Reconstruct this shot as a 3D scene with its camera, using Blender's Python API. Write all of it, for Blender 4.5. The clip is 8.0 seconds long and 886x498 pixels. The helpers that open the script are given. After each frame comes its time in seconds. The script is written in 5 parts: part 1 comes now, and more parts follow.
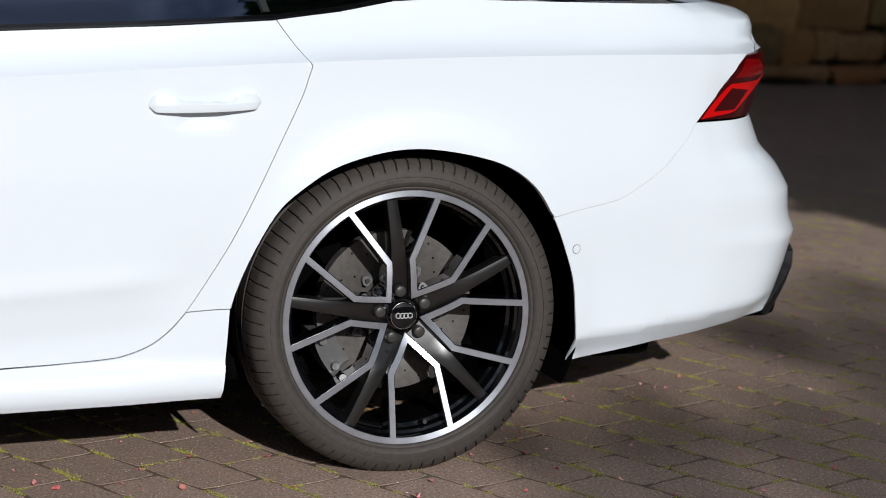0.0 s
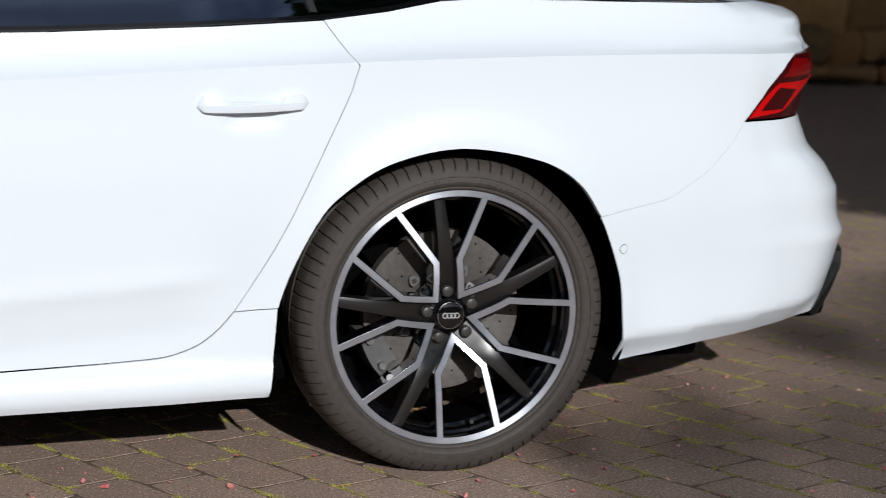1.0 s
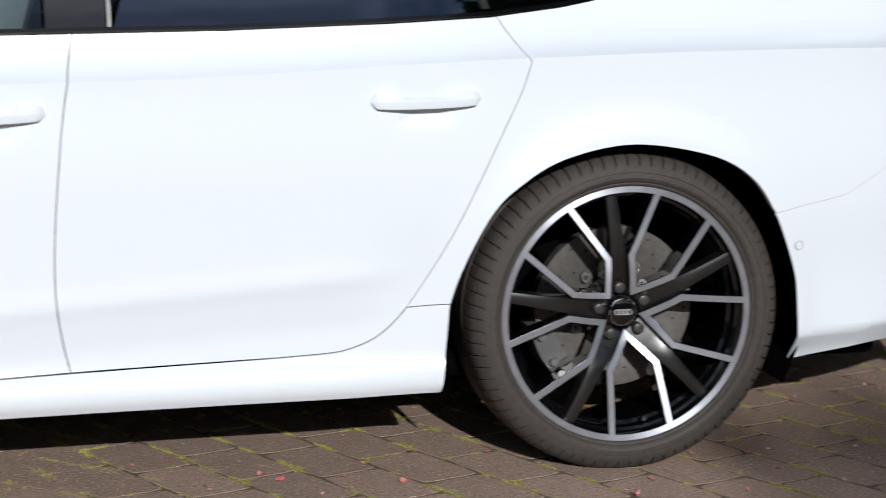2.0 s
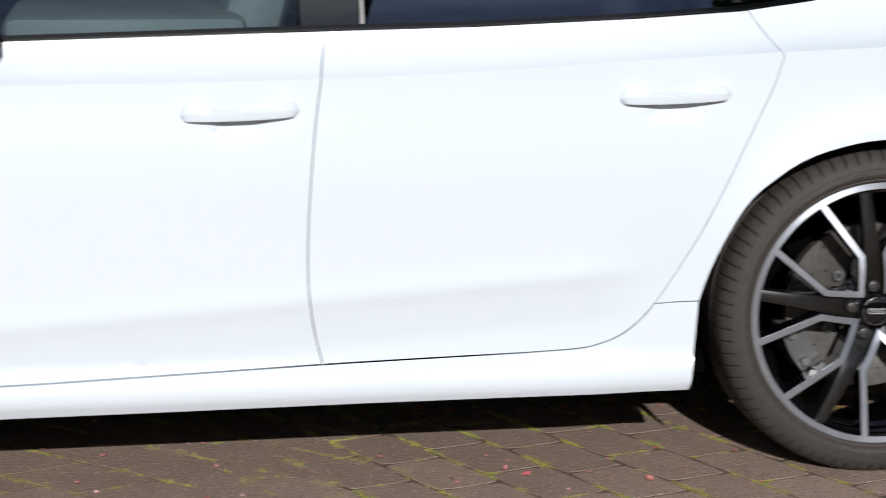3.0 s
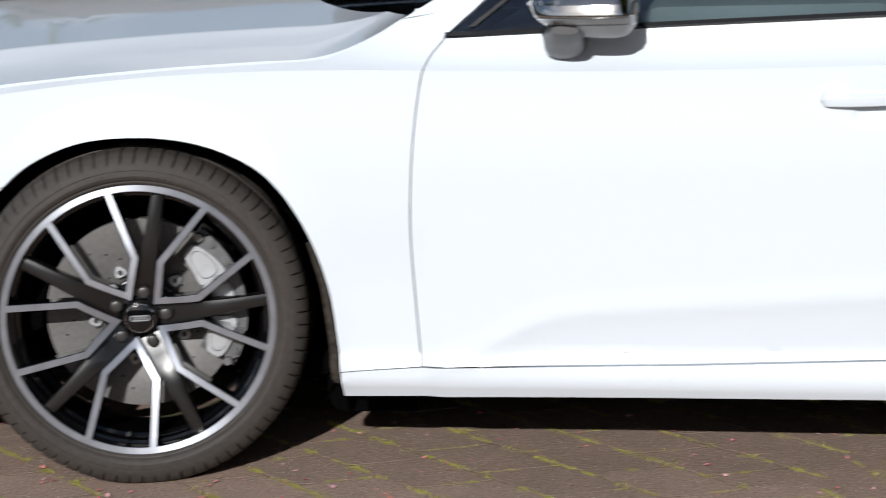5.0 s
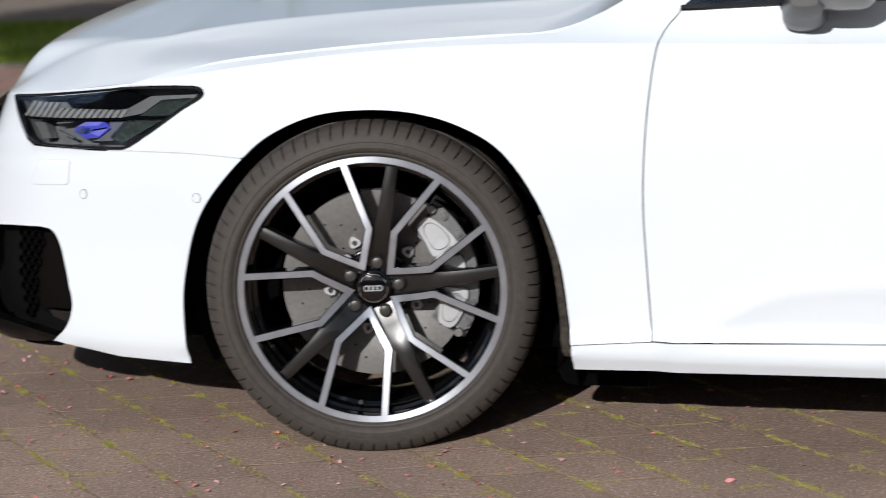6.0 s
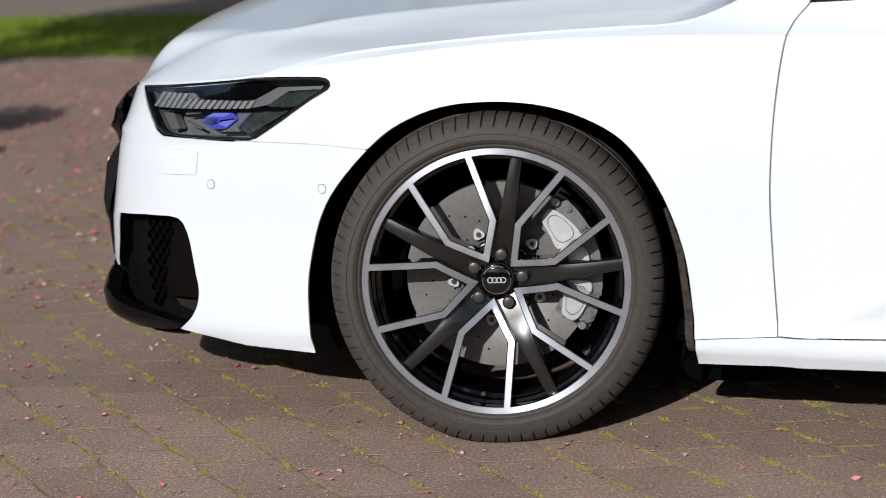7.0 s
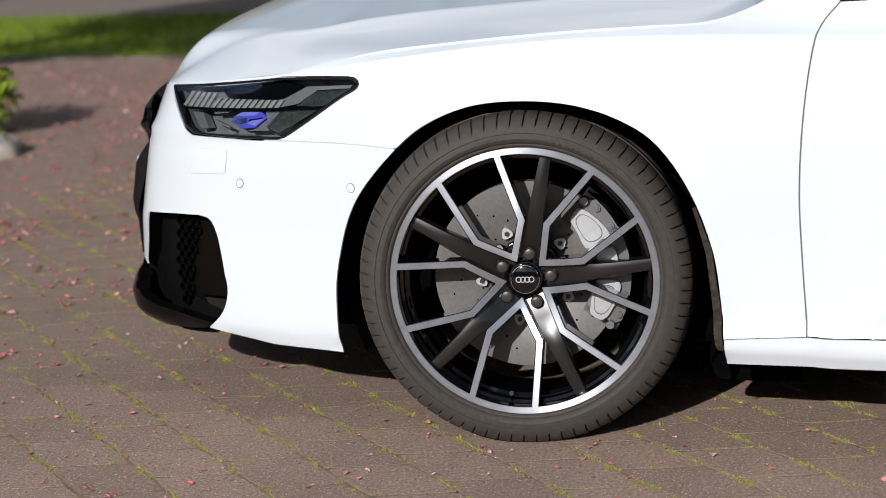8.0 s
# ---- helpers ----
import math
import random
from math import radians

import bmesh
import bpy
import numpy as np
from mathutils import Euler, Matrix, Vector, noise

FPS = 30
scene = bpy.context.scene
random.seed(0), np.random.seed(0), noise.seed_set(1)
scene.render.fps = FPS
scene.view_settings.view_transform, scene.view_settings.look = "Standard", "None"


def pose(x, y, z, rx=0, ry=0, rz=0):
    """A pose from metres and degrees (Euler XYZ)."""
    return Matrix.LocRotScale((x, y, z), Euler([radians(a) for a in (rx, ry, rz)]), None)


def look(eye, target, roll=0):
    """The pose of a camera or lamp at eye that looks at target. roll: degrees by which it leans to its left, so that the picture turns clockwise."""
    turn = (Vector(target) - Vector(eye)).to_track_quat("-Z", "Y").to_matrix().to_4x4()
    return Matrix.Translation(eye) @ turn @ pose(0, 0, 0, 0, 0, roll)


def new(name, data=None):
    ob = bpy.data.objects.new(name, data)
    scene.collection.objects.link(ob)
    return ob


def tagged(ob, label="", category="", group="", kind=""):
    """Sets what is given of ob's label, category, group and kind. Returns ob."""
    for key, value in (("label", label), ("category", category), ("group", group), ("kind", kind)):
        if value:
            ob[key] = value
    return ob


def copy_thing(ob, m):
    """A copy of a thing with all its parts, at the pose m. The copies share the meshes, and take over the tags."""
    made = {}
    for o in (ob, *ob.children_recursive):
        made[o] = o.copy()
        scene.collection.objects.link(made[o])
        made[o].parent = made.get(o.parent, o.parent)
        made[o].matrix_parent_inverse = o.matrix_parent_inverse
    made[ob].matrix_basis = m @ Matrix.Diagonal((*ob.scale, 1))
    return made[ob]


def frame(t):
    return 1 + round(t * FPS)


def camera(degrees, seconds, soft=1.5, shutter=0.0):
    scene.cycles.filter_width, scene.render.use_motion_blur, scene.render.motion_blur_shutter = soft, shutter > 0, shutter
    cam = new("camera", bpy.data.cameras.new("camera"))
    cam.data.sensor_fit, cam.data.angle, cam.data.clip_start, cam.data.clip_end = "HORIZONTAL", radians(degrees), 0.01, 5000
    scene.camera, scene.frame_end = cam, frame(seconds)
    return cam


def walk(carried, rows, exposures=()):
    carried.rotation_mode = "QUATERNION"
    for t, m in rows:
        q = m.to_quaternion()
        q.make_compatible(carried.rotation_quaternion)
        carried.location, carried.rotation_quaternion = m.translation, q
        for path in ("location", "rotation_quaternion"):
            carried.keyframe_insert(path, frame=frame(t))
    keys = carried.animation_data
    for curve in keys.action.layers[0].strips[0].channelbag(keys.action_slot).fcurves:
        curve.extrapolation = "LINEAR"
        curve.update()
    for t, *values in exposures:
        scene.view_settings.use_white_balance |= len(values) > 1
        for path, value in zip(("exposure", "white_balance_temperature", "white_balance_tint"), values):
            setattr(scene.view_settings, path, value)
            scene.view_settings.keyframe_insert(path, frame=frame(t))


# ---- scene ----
cam = camera(27.13, 8.0, soft=0.9, shutter=0.45)
cam.data.dof.use_dof, cam.data.dof.focus_distance, cam.data.dof.aperture_fstop = True, 4.05, 3.3
# seconds, x, y, z, yaw, pitch, roll of a pan from one standpoint
PATH = [
    (0, 1.3318, -3.6285, 1.3527, -24.606, -11.904, 3.287),
    (0.5, 1.3309, -3.6292, 1.3505, -24.260, -11.897, 3.194),
    (1, 1.3299, -3.6299, 1.3484, -23.127, -11.922, 2.976),
    (1.2, 1.3285, -3.6310, 1.3451, -22.326, -11.920, 2.878),
    (2.3, 1.3205, -3.6370, 1.3269, -15.616, -12.027, 1.526),
    (2.5, 1.3190, -3.6381, 1.3236, -14.121, -12.014, 1.325),
    (3, 1.3154, -3.6409, 1.3153, -9.920, -12.080, 0.665),
    (3.5, 1.3118, -3.6436, 1.3071, -5.460, -12.137, -0.042),
    (4, 1.3081, -3.6463, 1.2988, 0.030, -12.045, -0.818),
    (4.5, 1.3045, -3.6491, 1.2906, 5.026, -11.851, -1.438),
    (5, 1.3009, -3.6518, 1.2823, 9.935, -11.794, -1.944),
    (5.2, 1.2994, -3.6529, 1.2790, 11.556, -11.876, -2.113),
    (6.3, 1.2952, -3.6561, 1.2694, 18.906, -12.187, -2.788),
    (6.5, 1.2947, -3.6565, 1.2682, 19.781, -12.162, -2.847),
    (7, 1.2934, -3.6575, 1.2653, 21.173, -12.148, -2.985),
    (7.5, 1.2934, -3.6575, 1.2653, 21.767, -12.138, -3.013),
    (8, 1.2934, -3.6575, 1.2653, 22.077, -12.123, -3.077),
]
walk(cam, [(t, pose(x, y, z, 0, 0, yaw) @ pose(0, 0, 0, 90 + pitch) @ pose(0, 0, 0, 0, 0, roll)) for t, x, y, z, yaw, pitch, roll in PATH],
     exposures=[(0, -0.06, 6200, 9), (1.2, -0.06, 6200, 9), (2.5, -0.02, 6200, 9), (4.5, 0.0, 6200, 9), (6.3, 0.09, 6350, 10), (8, 0.09, 6350, 10)])

# ---- world, sun ----
SUN_DIR = Vector((0.07, 1.0, -0.50)).normalized()  # the way the light travels
world = bpy.data.worlds.new("sky")
scene.world = world
world.use_nodes = True
wn, wl = world.node_tree.nodes, world.node_tree.links
wn.clear()
w_out, w_bg, w_sky = wn.new("ShaderNodeOutputWorld"), wn.new("ShaderNodeBackground"), wn.new("ShaderNodeTexSky")
w_sky.sky_type, w_sky.sun_disc = "NISHITA", False
w_sky.sun_elevation, w_sky.sun_rotation = math.asin(-SUN_DIR.z), math.atan2(-SUN_DIR.x, -SUN_DIR.y)
w_geo, w_map, w_noise, w_ramp, w_mix = (wn.new(n) for n in ("ShaderNodeTexCoord", "ShaderNodeMapping", "ShaderNodeTexNoise", "ShaderNodeValToRGB", "ShaderNodeMix"))
w_mix.data_type = "RGBA"
w_map.inputs["Scale"].default_value = (1.2, 1.2, 3.0)
w_noise.inputs["Scale"].default_value, w_noise.inputs["Detail"].default_value = 3.4, 8.0
w_ramp.color_ramp.elements[0].position, w_ramp.color_ramp.elements[1].position = 0.50, 0.66
wl.new(w_geo.outputs["Generated"], w_map.inputs["Vector"])
wl.new(w_map.outputs["Vector"], w_noise.inputs["Vector"])
wl.new(w_noise.outputs["Fac"], w_ramp.inputs["Fac"])
wl.new(w_ramp.outputs["Color"], w_mix.inputs["Factor"])
wl.new(w_sky.outputs["Color"], w_mix.inputs["A"])
w_mix.inputs["B"].default_value = (11.0, 11.2, 11.6, 1)
wl.new(w_mix.outputs["Result"], w_bg.inputs["Color"])
w_bg.inputs["Strength"].default_value = 0.055
wl.new(w_bg.outputs["Background"], w_out.inputs["Surface"])
sun = new("sun", bpy.data.lights.new("sun", "SUN"))
sun.data.energy, sun.data.angle, sun.data.color = 4.0, radians(0.53), (1.0, 0.965, 0.92)
sun.matrix_world = look((0, 0, 0), SUN_DIR)


# ---- materials ----
def material(name, colour, rough=0.5, metal=0.0, coat=0.0, grain=0.0, scale=40.0, bump=0.0, spread=0.0, second=None, spec=0.5):
    """Principled surface with noise grain in colour, fine bump, and a per-piece spread of tone."""
    m = bpy.data.materials.new(name)
    m.use_nodes = True
    n, l = m.node_tree.nodes, m.node_tree.links
    b = n["Principled BSDF"]
    b.inputs["Base Color"].default_value = (*colour, 1)
    b.inputs["Roughness"].default_value, b.inputs["Metallic"].default_value = rough, metal
    b.inputs["Coat Weight"].default_value, b.inputs["Coat Roughness"].default_value = coat, 0.03
    b.inputs["Specular IOR Level"].default_value = spec
    m.diffuse_color = (*colour, 1)
    if grain or bump or spread or second:
        co = n.new("ShaderNodeTexCoord")
        fine, broad = n.new("ShaderNodeTexNoise"), n.new("ShaderNodeTexNoise")
        fine.inputs["Scale"].default_value, fine.inputs["Detail"].default_value = scale, 6
        broad.inputs["Scale"].default_value, broad.inputs["Detail"].default_value = scale / 12, 4
        l.new(co.outputs["Object"], fine.inputs["Vector"])
        l.new(co.outputs["Object"], broad.inputs["Vector"])
        mix = n.new("ShaderNodeMix")
        mix.data_type = "RGBA"
        mix.inputs["A"].default_value = (*colour, 1)
        mix.inputs["B"].default_value = (*(second or [c * 0.6 for c in colour]), 1)
        l.new(broad.outputs["Fac"], mix.inputs["Factor"])
        val = n.new("ShaderNodeHueSaturation")
        l.new(mix.outputs["Result"], val.inputs["Color"])
        m1 = n.new("ShaderNodeMapRange")
        m1.inputs["From Min"].default_value, m1.inputs["From Max"].default_value = 0.25, 0.75
        m1.inputs["To Min"].default_value, m1.inputs["To Max"].default_value = 1 - grain, 1 + grain
        l.new(fine.outputs["Fac"], m1.inputs["Value"])
        info = n.new("ShaderNodeObjectInfo")
        m2 = n.new("ShaderNodeMapRange")
        m2.inputs["To Min"].default_value, m2.inputs["To Max"].default_value = 1 - spread, 1 + spread
        l.new(info.outputs["Random"], m2.inputs["Value"])
        mul = n.new("ShaderNodeMath")
        mul.operation = "MULTIPLY"
        l.new(m1.outputs["Result"], mul.inputs[0])
        l.new(m2.outputs["Result"], mul.inputs[1])
        l.new(mul.outputs["Value"], val.inputs["Value"])
        l.new(val.outputs["Color"], b.inputs["Base Color"])
        if bump:
            bp = n.new("ShaderNodeBump")
            bp.inputs["Strength"].default_value, bp.inputs["Distance"].default_value = bump, 0.004
            l.new(fine.outputs["Fac"], bp.inputs["Height"])
            l.new(bp.outputs["Normal"], b.inputs["Normal"])
    return m


WHITE = material("white_paint", (0.725, 0.778, 0.835), 0.32, coat=1.0, grain=0.012, scale=1500, second=(0.715, 0.768, 0.825))
BLACK_GLOSS = material("gloss_black", (0.004, 0.004, 0.005), 0.08, coat=0.6, grain=0.1, scale=60, spec=0.5)
BLACK_SATIN = material("satin_black", (0.010, 0.010, 0.011), 0.45, grain=0.1, scale=90, bump=0.05, spec=0.25)
SPOKE_DARK = material("anthracite_lacquer", (0.010, 0.0095, 0.0095), 0.30, coat=0.6, grain=0.08, scale=120)
# near-zero base paints deep shade into liners, underbody and deflector
LINER = material("felt_shade_black", (0.0016, 0.0016, 0.0018), 0.95, grain=0.3, scale=80, bump=0.4, spec=0.05)
RUBBER = material("tyre_rubber", (0.045, 0.039, 0.035), 0.66, grain=0.18, scale=70, bump=0.15, second=(0.056, 0.048, 0.042), spec=0.3)
MACHINED = material("machined_aluminium", (0.70, 0.735, 0.82), 0.36, metal=0.84, grain=0.05, scale=300)
def turned(m):
    """Lathe marks run round the wheel's axis, so the gleam spreads along the radius."""
    n, l = m.node_tree.nodes, m.node_tree.links
    co, flat, turn = n.new("ShaderNodeTexCoord"), n.new("ShaderNodeVectorMath"), n.new("ShaderNodeVectorTransform")
    flat.operation = "MULTIPLY"
    flat.inputs[1].default_value = (1, 0, 1)
    turn.vector_type, turn.convert_from, turn.convert_to = "VECTOR", "OBJECT", "WORLD"
    b = n["Principled BSDF"]
    b.inputs["Anisotropic"].default_value = 0.82
    l.new(co.outputs["Object"], flat.inputs[0])
    l.new(flat.outputs["Vector"], turn.inputs["Vector"])
    l.new(turn.outputs["Vector"], b.inputs["Tangent"])


turned(MACHINED)
# cover seal grey; under the bumper seams it paints the gaps' soft shade
SEAL_SEAM_GREY = material("grey_seal_and_seam_shade", (0.50, 0.51, 0.53), 0.6)
SPECKLE = material("speckled_reflector", (0.045, 0.06, 0.05), 0.3, grain=0.9, scale=160, coat=0.5, second=(0.012, 0.016, 0.018))
CHROME = material("chrome", (0.78, 0.78, 0.78), 0.07, metal=1.0)
SATIN_ALU = material("satin_aluminium", (0.27, 0.265, 0.26), 0.30, metal=0.35, grain=0.03, scale=200)
MUD = material("dried_mud", (0.006, 0.005, 0.004), 0.9, grain=0.95, scale=90, bump=0.5, second=(0.05, 0.038, 0.028))
# grey painted under the door seams as the shade in the gaps
SEAM_GREY = material("seam_shadow_gap", (0.13, 0.135, 0.15), 0.7)
RING_SEAL = material("sensor_seal", (0.16, 0.165, 0.18), 0.6)
DISC = material("carbon_ceramic_disc", (0.19, 0.182, 0.175), 0.45, metal=0.2, grain=0.15, scale=90)
BOLT = material("bolt_cover", (0.045, 0.042, 0.040), 0.35, grain=0.1, scale=90)
PIANO = material("piano_black", (0.003, 0.003, 0.0035), 0.06, grain=0.1, scale=60, spec=0.22)
DUCT = material("duct_plastic", (0.0036, 0.0027, 0.0023), 0.6, grain=0.2, scale=90, spec=0.1)
INTAKE_PLATE = material("intake_plate", (0.0048, 0.0047, 0.0048), 0.6, grain=0.2, scale=90, spec=0.12)
CHROME_DULL = material("polished_aluminium", (0.62, 0.61, 0.60), 0.10, metal=1.0)
CALIPER_DARK = material("dull_caliper", (0.16, 0.16, 0.165), 0.4, metal=0.4, grain=0.1, scale=60)
CALIPER_BODY = material("caliper_casting", (0.20, 0.20, 0.205), 0.4, metal=0.35, grain=0.12, scale=60)
CALIPER = material("caliper_lacquer", (0.60, 0.61, 0.63), 0.4, metal=0.35, grain=0.08, scale=60)
STEEL = material("bare_steel", (0.34, 0.34, 0.34), 0.42, metal=1.0, grain=0.1, scale=80)
# rear disc: a darker copy that paints in the shade inside the wheel
DISC_SHADED = material("shaded_disc", (0.105, 0.096, 0.089), 0.5, metal=0.2, grain=0.25, scale=60, second=(0.075, 0.066, 0.060))
RED_LENS = material("red_lens", (0.50, 0.002, 0.003), 0.3, coat=0.05, spec=0.12)
RED_DARK = material("dark_red_lens", (0.040, 0.0008, 0.002), 0.15, coat=0.1, spec=0.15)
RED_MID = material("deep_red_lens", (0.15, 0.001, 0.002), 0.2, coat=0.1, spec=0.15)
LEATHER = material("pale_leather", (0.26, 0.26, 0.24), 0.6, grain=0.08, scale=60)
CABIN = material("cabin_trim", (0.03, 0.03, 0.033), 0.7, grain=0.1, scale=60)
LAVENDER = material("violet_facet", (0.26, 0.27, 0.78), 0.2, metal=0.3)
BLUE = material("blue_bezel", (0.10, 0.11, 0.60), 0.25, metal=0.3)
SILVER_PLASTIC = material("silver_reflector", (0.36, 0.36, 0.355), 0.32, metal=0.6, grain=0.08, scale=60)


def glass(name, tint, rough=0.0, ior=1.6):
    """Thin tinted pane: a see-through tint under a glossy face weighed by Fresnel."""
    m = bpy.data.materials.new(name)
    m.use_nodes = True
    n, l = m.node_tree.nodes, m.node_tree.links
    n.clear()
    out, mix, tr, gl, fr = (n.new(k) for k in ("ShaderNodeOutputMaterial", "ShaderNodeMixShader", "ShaderNodeBsdfTransparent", "ShaderNodeBsdfGlossy", "ShaderNodeFresnel"))
    tr.inputs["Color"].default_value = (*tint, 1)
    # gloss coloured blue, painting a deeper blue sky into the reflections
    gl.inputs["Roughness"].default_value, gl.inputs["Color"].default_value = rough, (0.56, 0.70, 1.0, 1)
    fr.inputs["IOR"].default_value = ior
    l.new(fr.outputs["Fac"], mix.inputs["Fac"])
    l.new(tr.outputs["BSDF"], mix.inputs[1])
    l.new(gl.outputs["BSDF"], mix.inputs[2])
    l.new(mix.outputs["Shader"], out.inputs["Surface"])
    return m


PILLAR_GLOSS = material("pillar_gloss", (0.003, 0.0035, 0.006), 0.04, coat=1.0, spec=1.0)
GLASS_DARK = glass("privacy_glass", (0.06, 0.08, 0.15), ior=2.4)
GLASS_TINT = glass("tinted_glass", (0.38, 0.52, 0.57), ior=1.8)
LENS_CLEAR = glass("clear_lens", (0.84, 0.87, 0.90), ior=1.8)
LAMP_GREY = material("lamp_interior", (0.16, 0.165, 0.165), 0.35, coat=0.4, grain=0.2, scale=40)
FROSTED = material("frosted_strip", (0.40, 0.40, 0.39), 0.45, metal=0.3, grain=0.1, scale=60)

from mathutils.geometry import delaunay_2d_cdt

# ---- shape of the car's skin: u runs along the side from the nose round to the tail, z is height ----
PLAN_U = [-1.85, -1.5, -1.2, -1.05, -0.9, -0.7, -0.5, -0.3, 0.0, 0.45, 0.8, 1.4, 2.2, 2.6, 2.93, 3.3, 3.6, 3.8, 3.98, 4.1, 4.25, 4.52, 4.88]
PLAN_X = [-1.195, -1.175, -1.12, -1.05, -0.905, -0.70, -0.5, -0.3, 0.0, 0.45, 0.8, 1.4, 2.2, 2.6, 2.93, 3.3, 3.6, 3.8, 3.972, 4.062, 4.115, 4.14, 4.145]
PLAN_Y = [0.954, 0.60, 0.31, 0.17, 0.075, 0.02, 0.0, -0.012, -0.02, -0.012, -0.004, -0.006, -0.01, -0.018, -0.024, -0.015, 0.01, 0.04, 0.10, 0.185, 0.32, 0.59, 0.954]


def spline(v, xs, ys):
    """Smooth curve through the knots (monotone-ish Hermite)."""
    xs, ys = np.asarray(xs), np.asarray(ys)
    d = np.diff(ys) / np.diff(xs)
    m = np.concatenate([[d[0]], (d[1:] * np.diff(xs)[:-1] + d[:-1] * np.diff(xs)[1:]) / (xs[2:] - xs[:-2]), [d[-1]]])
    v = np.clip(v, xs[0], xs[-1])
    i = np.clip(np.searchsorted(xs, v) - 1, 0, len(xs) - 2)
    h = xs[i + 1] - xs[i]
    t = (v - xs[i]) / h
    return ((2 * t**3 - 3 * t**2 + 1) * ys[i] + (t**3 - 2 * t**2 + t) * h * m[i] + (-2 * t**3 + 3 * t**2) * ys[i + 1] + (t**3 - t**2) * h * m[i + 1])


def step(a, b, v):
    t = np.clip((v - a) / (b - a), 0, 1)
    return t * t * (3 - 2 * t)


def shoulder(u):
    return spline(u, [-0.6, 0.0, 1.1, 1.6, 2.02, 2.36, 2.67, 3.0, 3.4, 4.0], [0.80, 0.868, 0.868, 0.873, 0.887, 0.908, 0.924, 0.938, 0.946, 0.942])


def door_crease(u):
    u = np.asarray(u, float)
    return np.where(u > 0.95, 0.366 + 0.067 * (u - 0.95), spline(np.minimum(u, 0.95), [0.60, 0.68, 0.76, 0.86, 0.95], [0.235, 0.256, 0.298, 0.348, 0.366]))


HANDLES = ((1.54, 0.813), (2.44, 0.838))


def skin(u, z):
    """Point of the near flank at (u, z)."""
    u, z = np.asarray(u, float), np.asarray(z, float)
    x, y = spline(u, PLAN_U, PLAN_X), spline(u, PLAN_U, PLAN_Y)
    s = shoulder(u)
    # flank: sill blade, crease low on the doors, full waist, shoulder, tumblehome
    crease = door_crease(u)
    doors = step(0.60, 0.66, u) * (1 - step(2.25, 2.45, u))
    inset = 0.58 * np.clip(0.222 - z, 0, 0.06) + 0.012 * step(0.25, 0.29, z)
    inset = inset * step(-0.5, 0.4, u) * (1 - step(2.5, 3.3, u))
    below = np.clip((crease - z) / 0.10, 0, 1)
    inset = inset + doors * 0.0155 * step(0.25, 0.29, z) * below
    inset = inset - doors * 0.003 * np.exp(-((z - crease - 0.012) / 0.022) ** 2)
    inset = inset + 0.016 * step(0.66, 0.90, z) + 0.01 * step(0.62, 0.40, z) * (1 - doors)
    up = np.clip(z - s, 0, None)
    shelf = 0.22 + 0.70 * step(0.75, 0.35, u) + 0.26 * step(2.3, 2.9, u)
    ledge = (0.038 + 0.010 * step(2.3, 2.9, u)) * step(-0.62, -0.15, u)
    inset = inset + shelf * up + ledge * (1 - np.exp(-up / 0.028))
    # turned-under lips of the bumpers
    inset = inset + 0.016 * step(-0.30, -0.38, u) * step(0.208, 0.165, z)
    lip = 0.231 + 0.07 * (u - 3.32)
    inset = inset + 0.040 * step(2.95, 3.10, u) * np.clip((lip + 0.056 - z) / 0.056, 0, 1) * (1 - step(3.95, 4.1, u))
    inset = inset + 0.007 * np.exp(-((z - 0.638) / 0.013) ** 2) * step(-0.62, -0.78, u)
    # flared arches
    for cx in (0.0, 2.926):
        r = np.hypot(u - cx, z - 0.352)
        inset = inset - 0.012 * np.exp(-((r - 0.40) / 0.048) ** 2) * (z > 0.2)
    # finger dishes behind the handles
    for hx, hz in HANDLES:
        inset = inset + 0.007 * np.exp(-(((u - hx + 0.003) / 0.050) ** 6 + ((z - hz + 0.027) / 0.021) ** 6))
    y = y + inset
    # nose and tail move fore and aft with height
    nose = step(-0.35, -1.0, u)
    x = x + nose * np.interp(z, [0.10, 0.15, 0.30, 0.33, 0.43, 0.62, 0.655, 0.67, 0.76, 0.82, 0.9], [0.06, 0.02, 0.0, -0.005, 0.0, 0.045, 0.05, 0.065, 0.105, 0.16, 0.3])
    tail = step(3.45, 4.0, u)
    low = np.interp(z, [0.18, 0.28, 0.40, 0.489, 0.52, 0.547, 0.60, 0.66, 0.707, 0.784, 0.86], [0.12, 0.06, 0.02, 0.0, 0.02, 0.028, 0.036, 0.08, 0.134, 0.168, 0.143])
    high = spline(z, [0.86, 0.90, 0.935, 0.965, 1.0, 1.02, 1.04, 1.06], [0.143, 0.126, 0.137, 0.145, 0.133, 0.141, 0.185, 0.25])
    x = x - tail * np.where(z < 0.86, low, high)
    return np.stack([x, y, z], -1)



# ---- mesh helpers ----
MID = 0.954  # the car's centre line in y


def link(name, mesh, mat, parent, label=""):
    ob = new(name, mesh)
    if mat:
        mesh.materials.append(mat)
    if parent:
        ob.parent = parent
    return tagged(ob, label) if label else ob


def part(name, bm, mat, parent, label="", smooth=True, angle=40):
    """Link a bmesh as one mesh object under a thing or a part."""
    bmesh.ops.recalc_face_normals(bm, faces=bm.faces)
    me = bpy.data.meshes.new(name)
    bm.to_mesh(me)
    bm.free()
    if smooth:
        me.shade_smooth()
        me.set_sharp_from_angle(angle=radians(angle))
    return link(name, me, mat, parent, label)


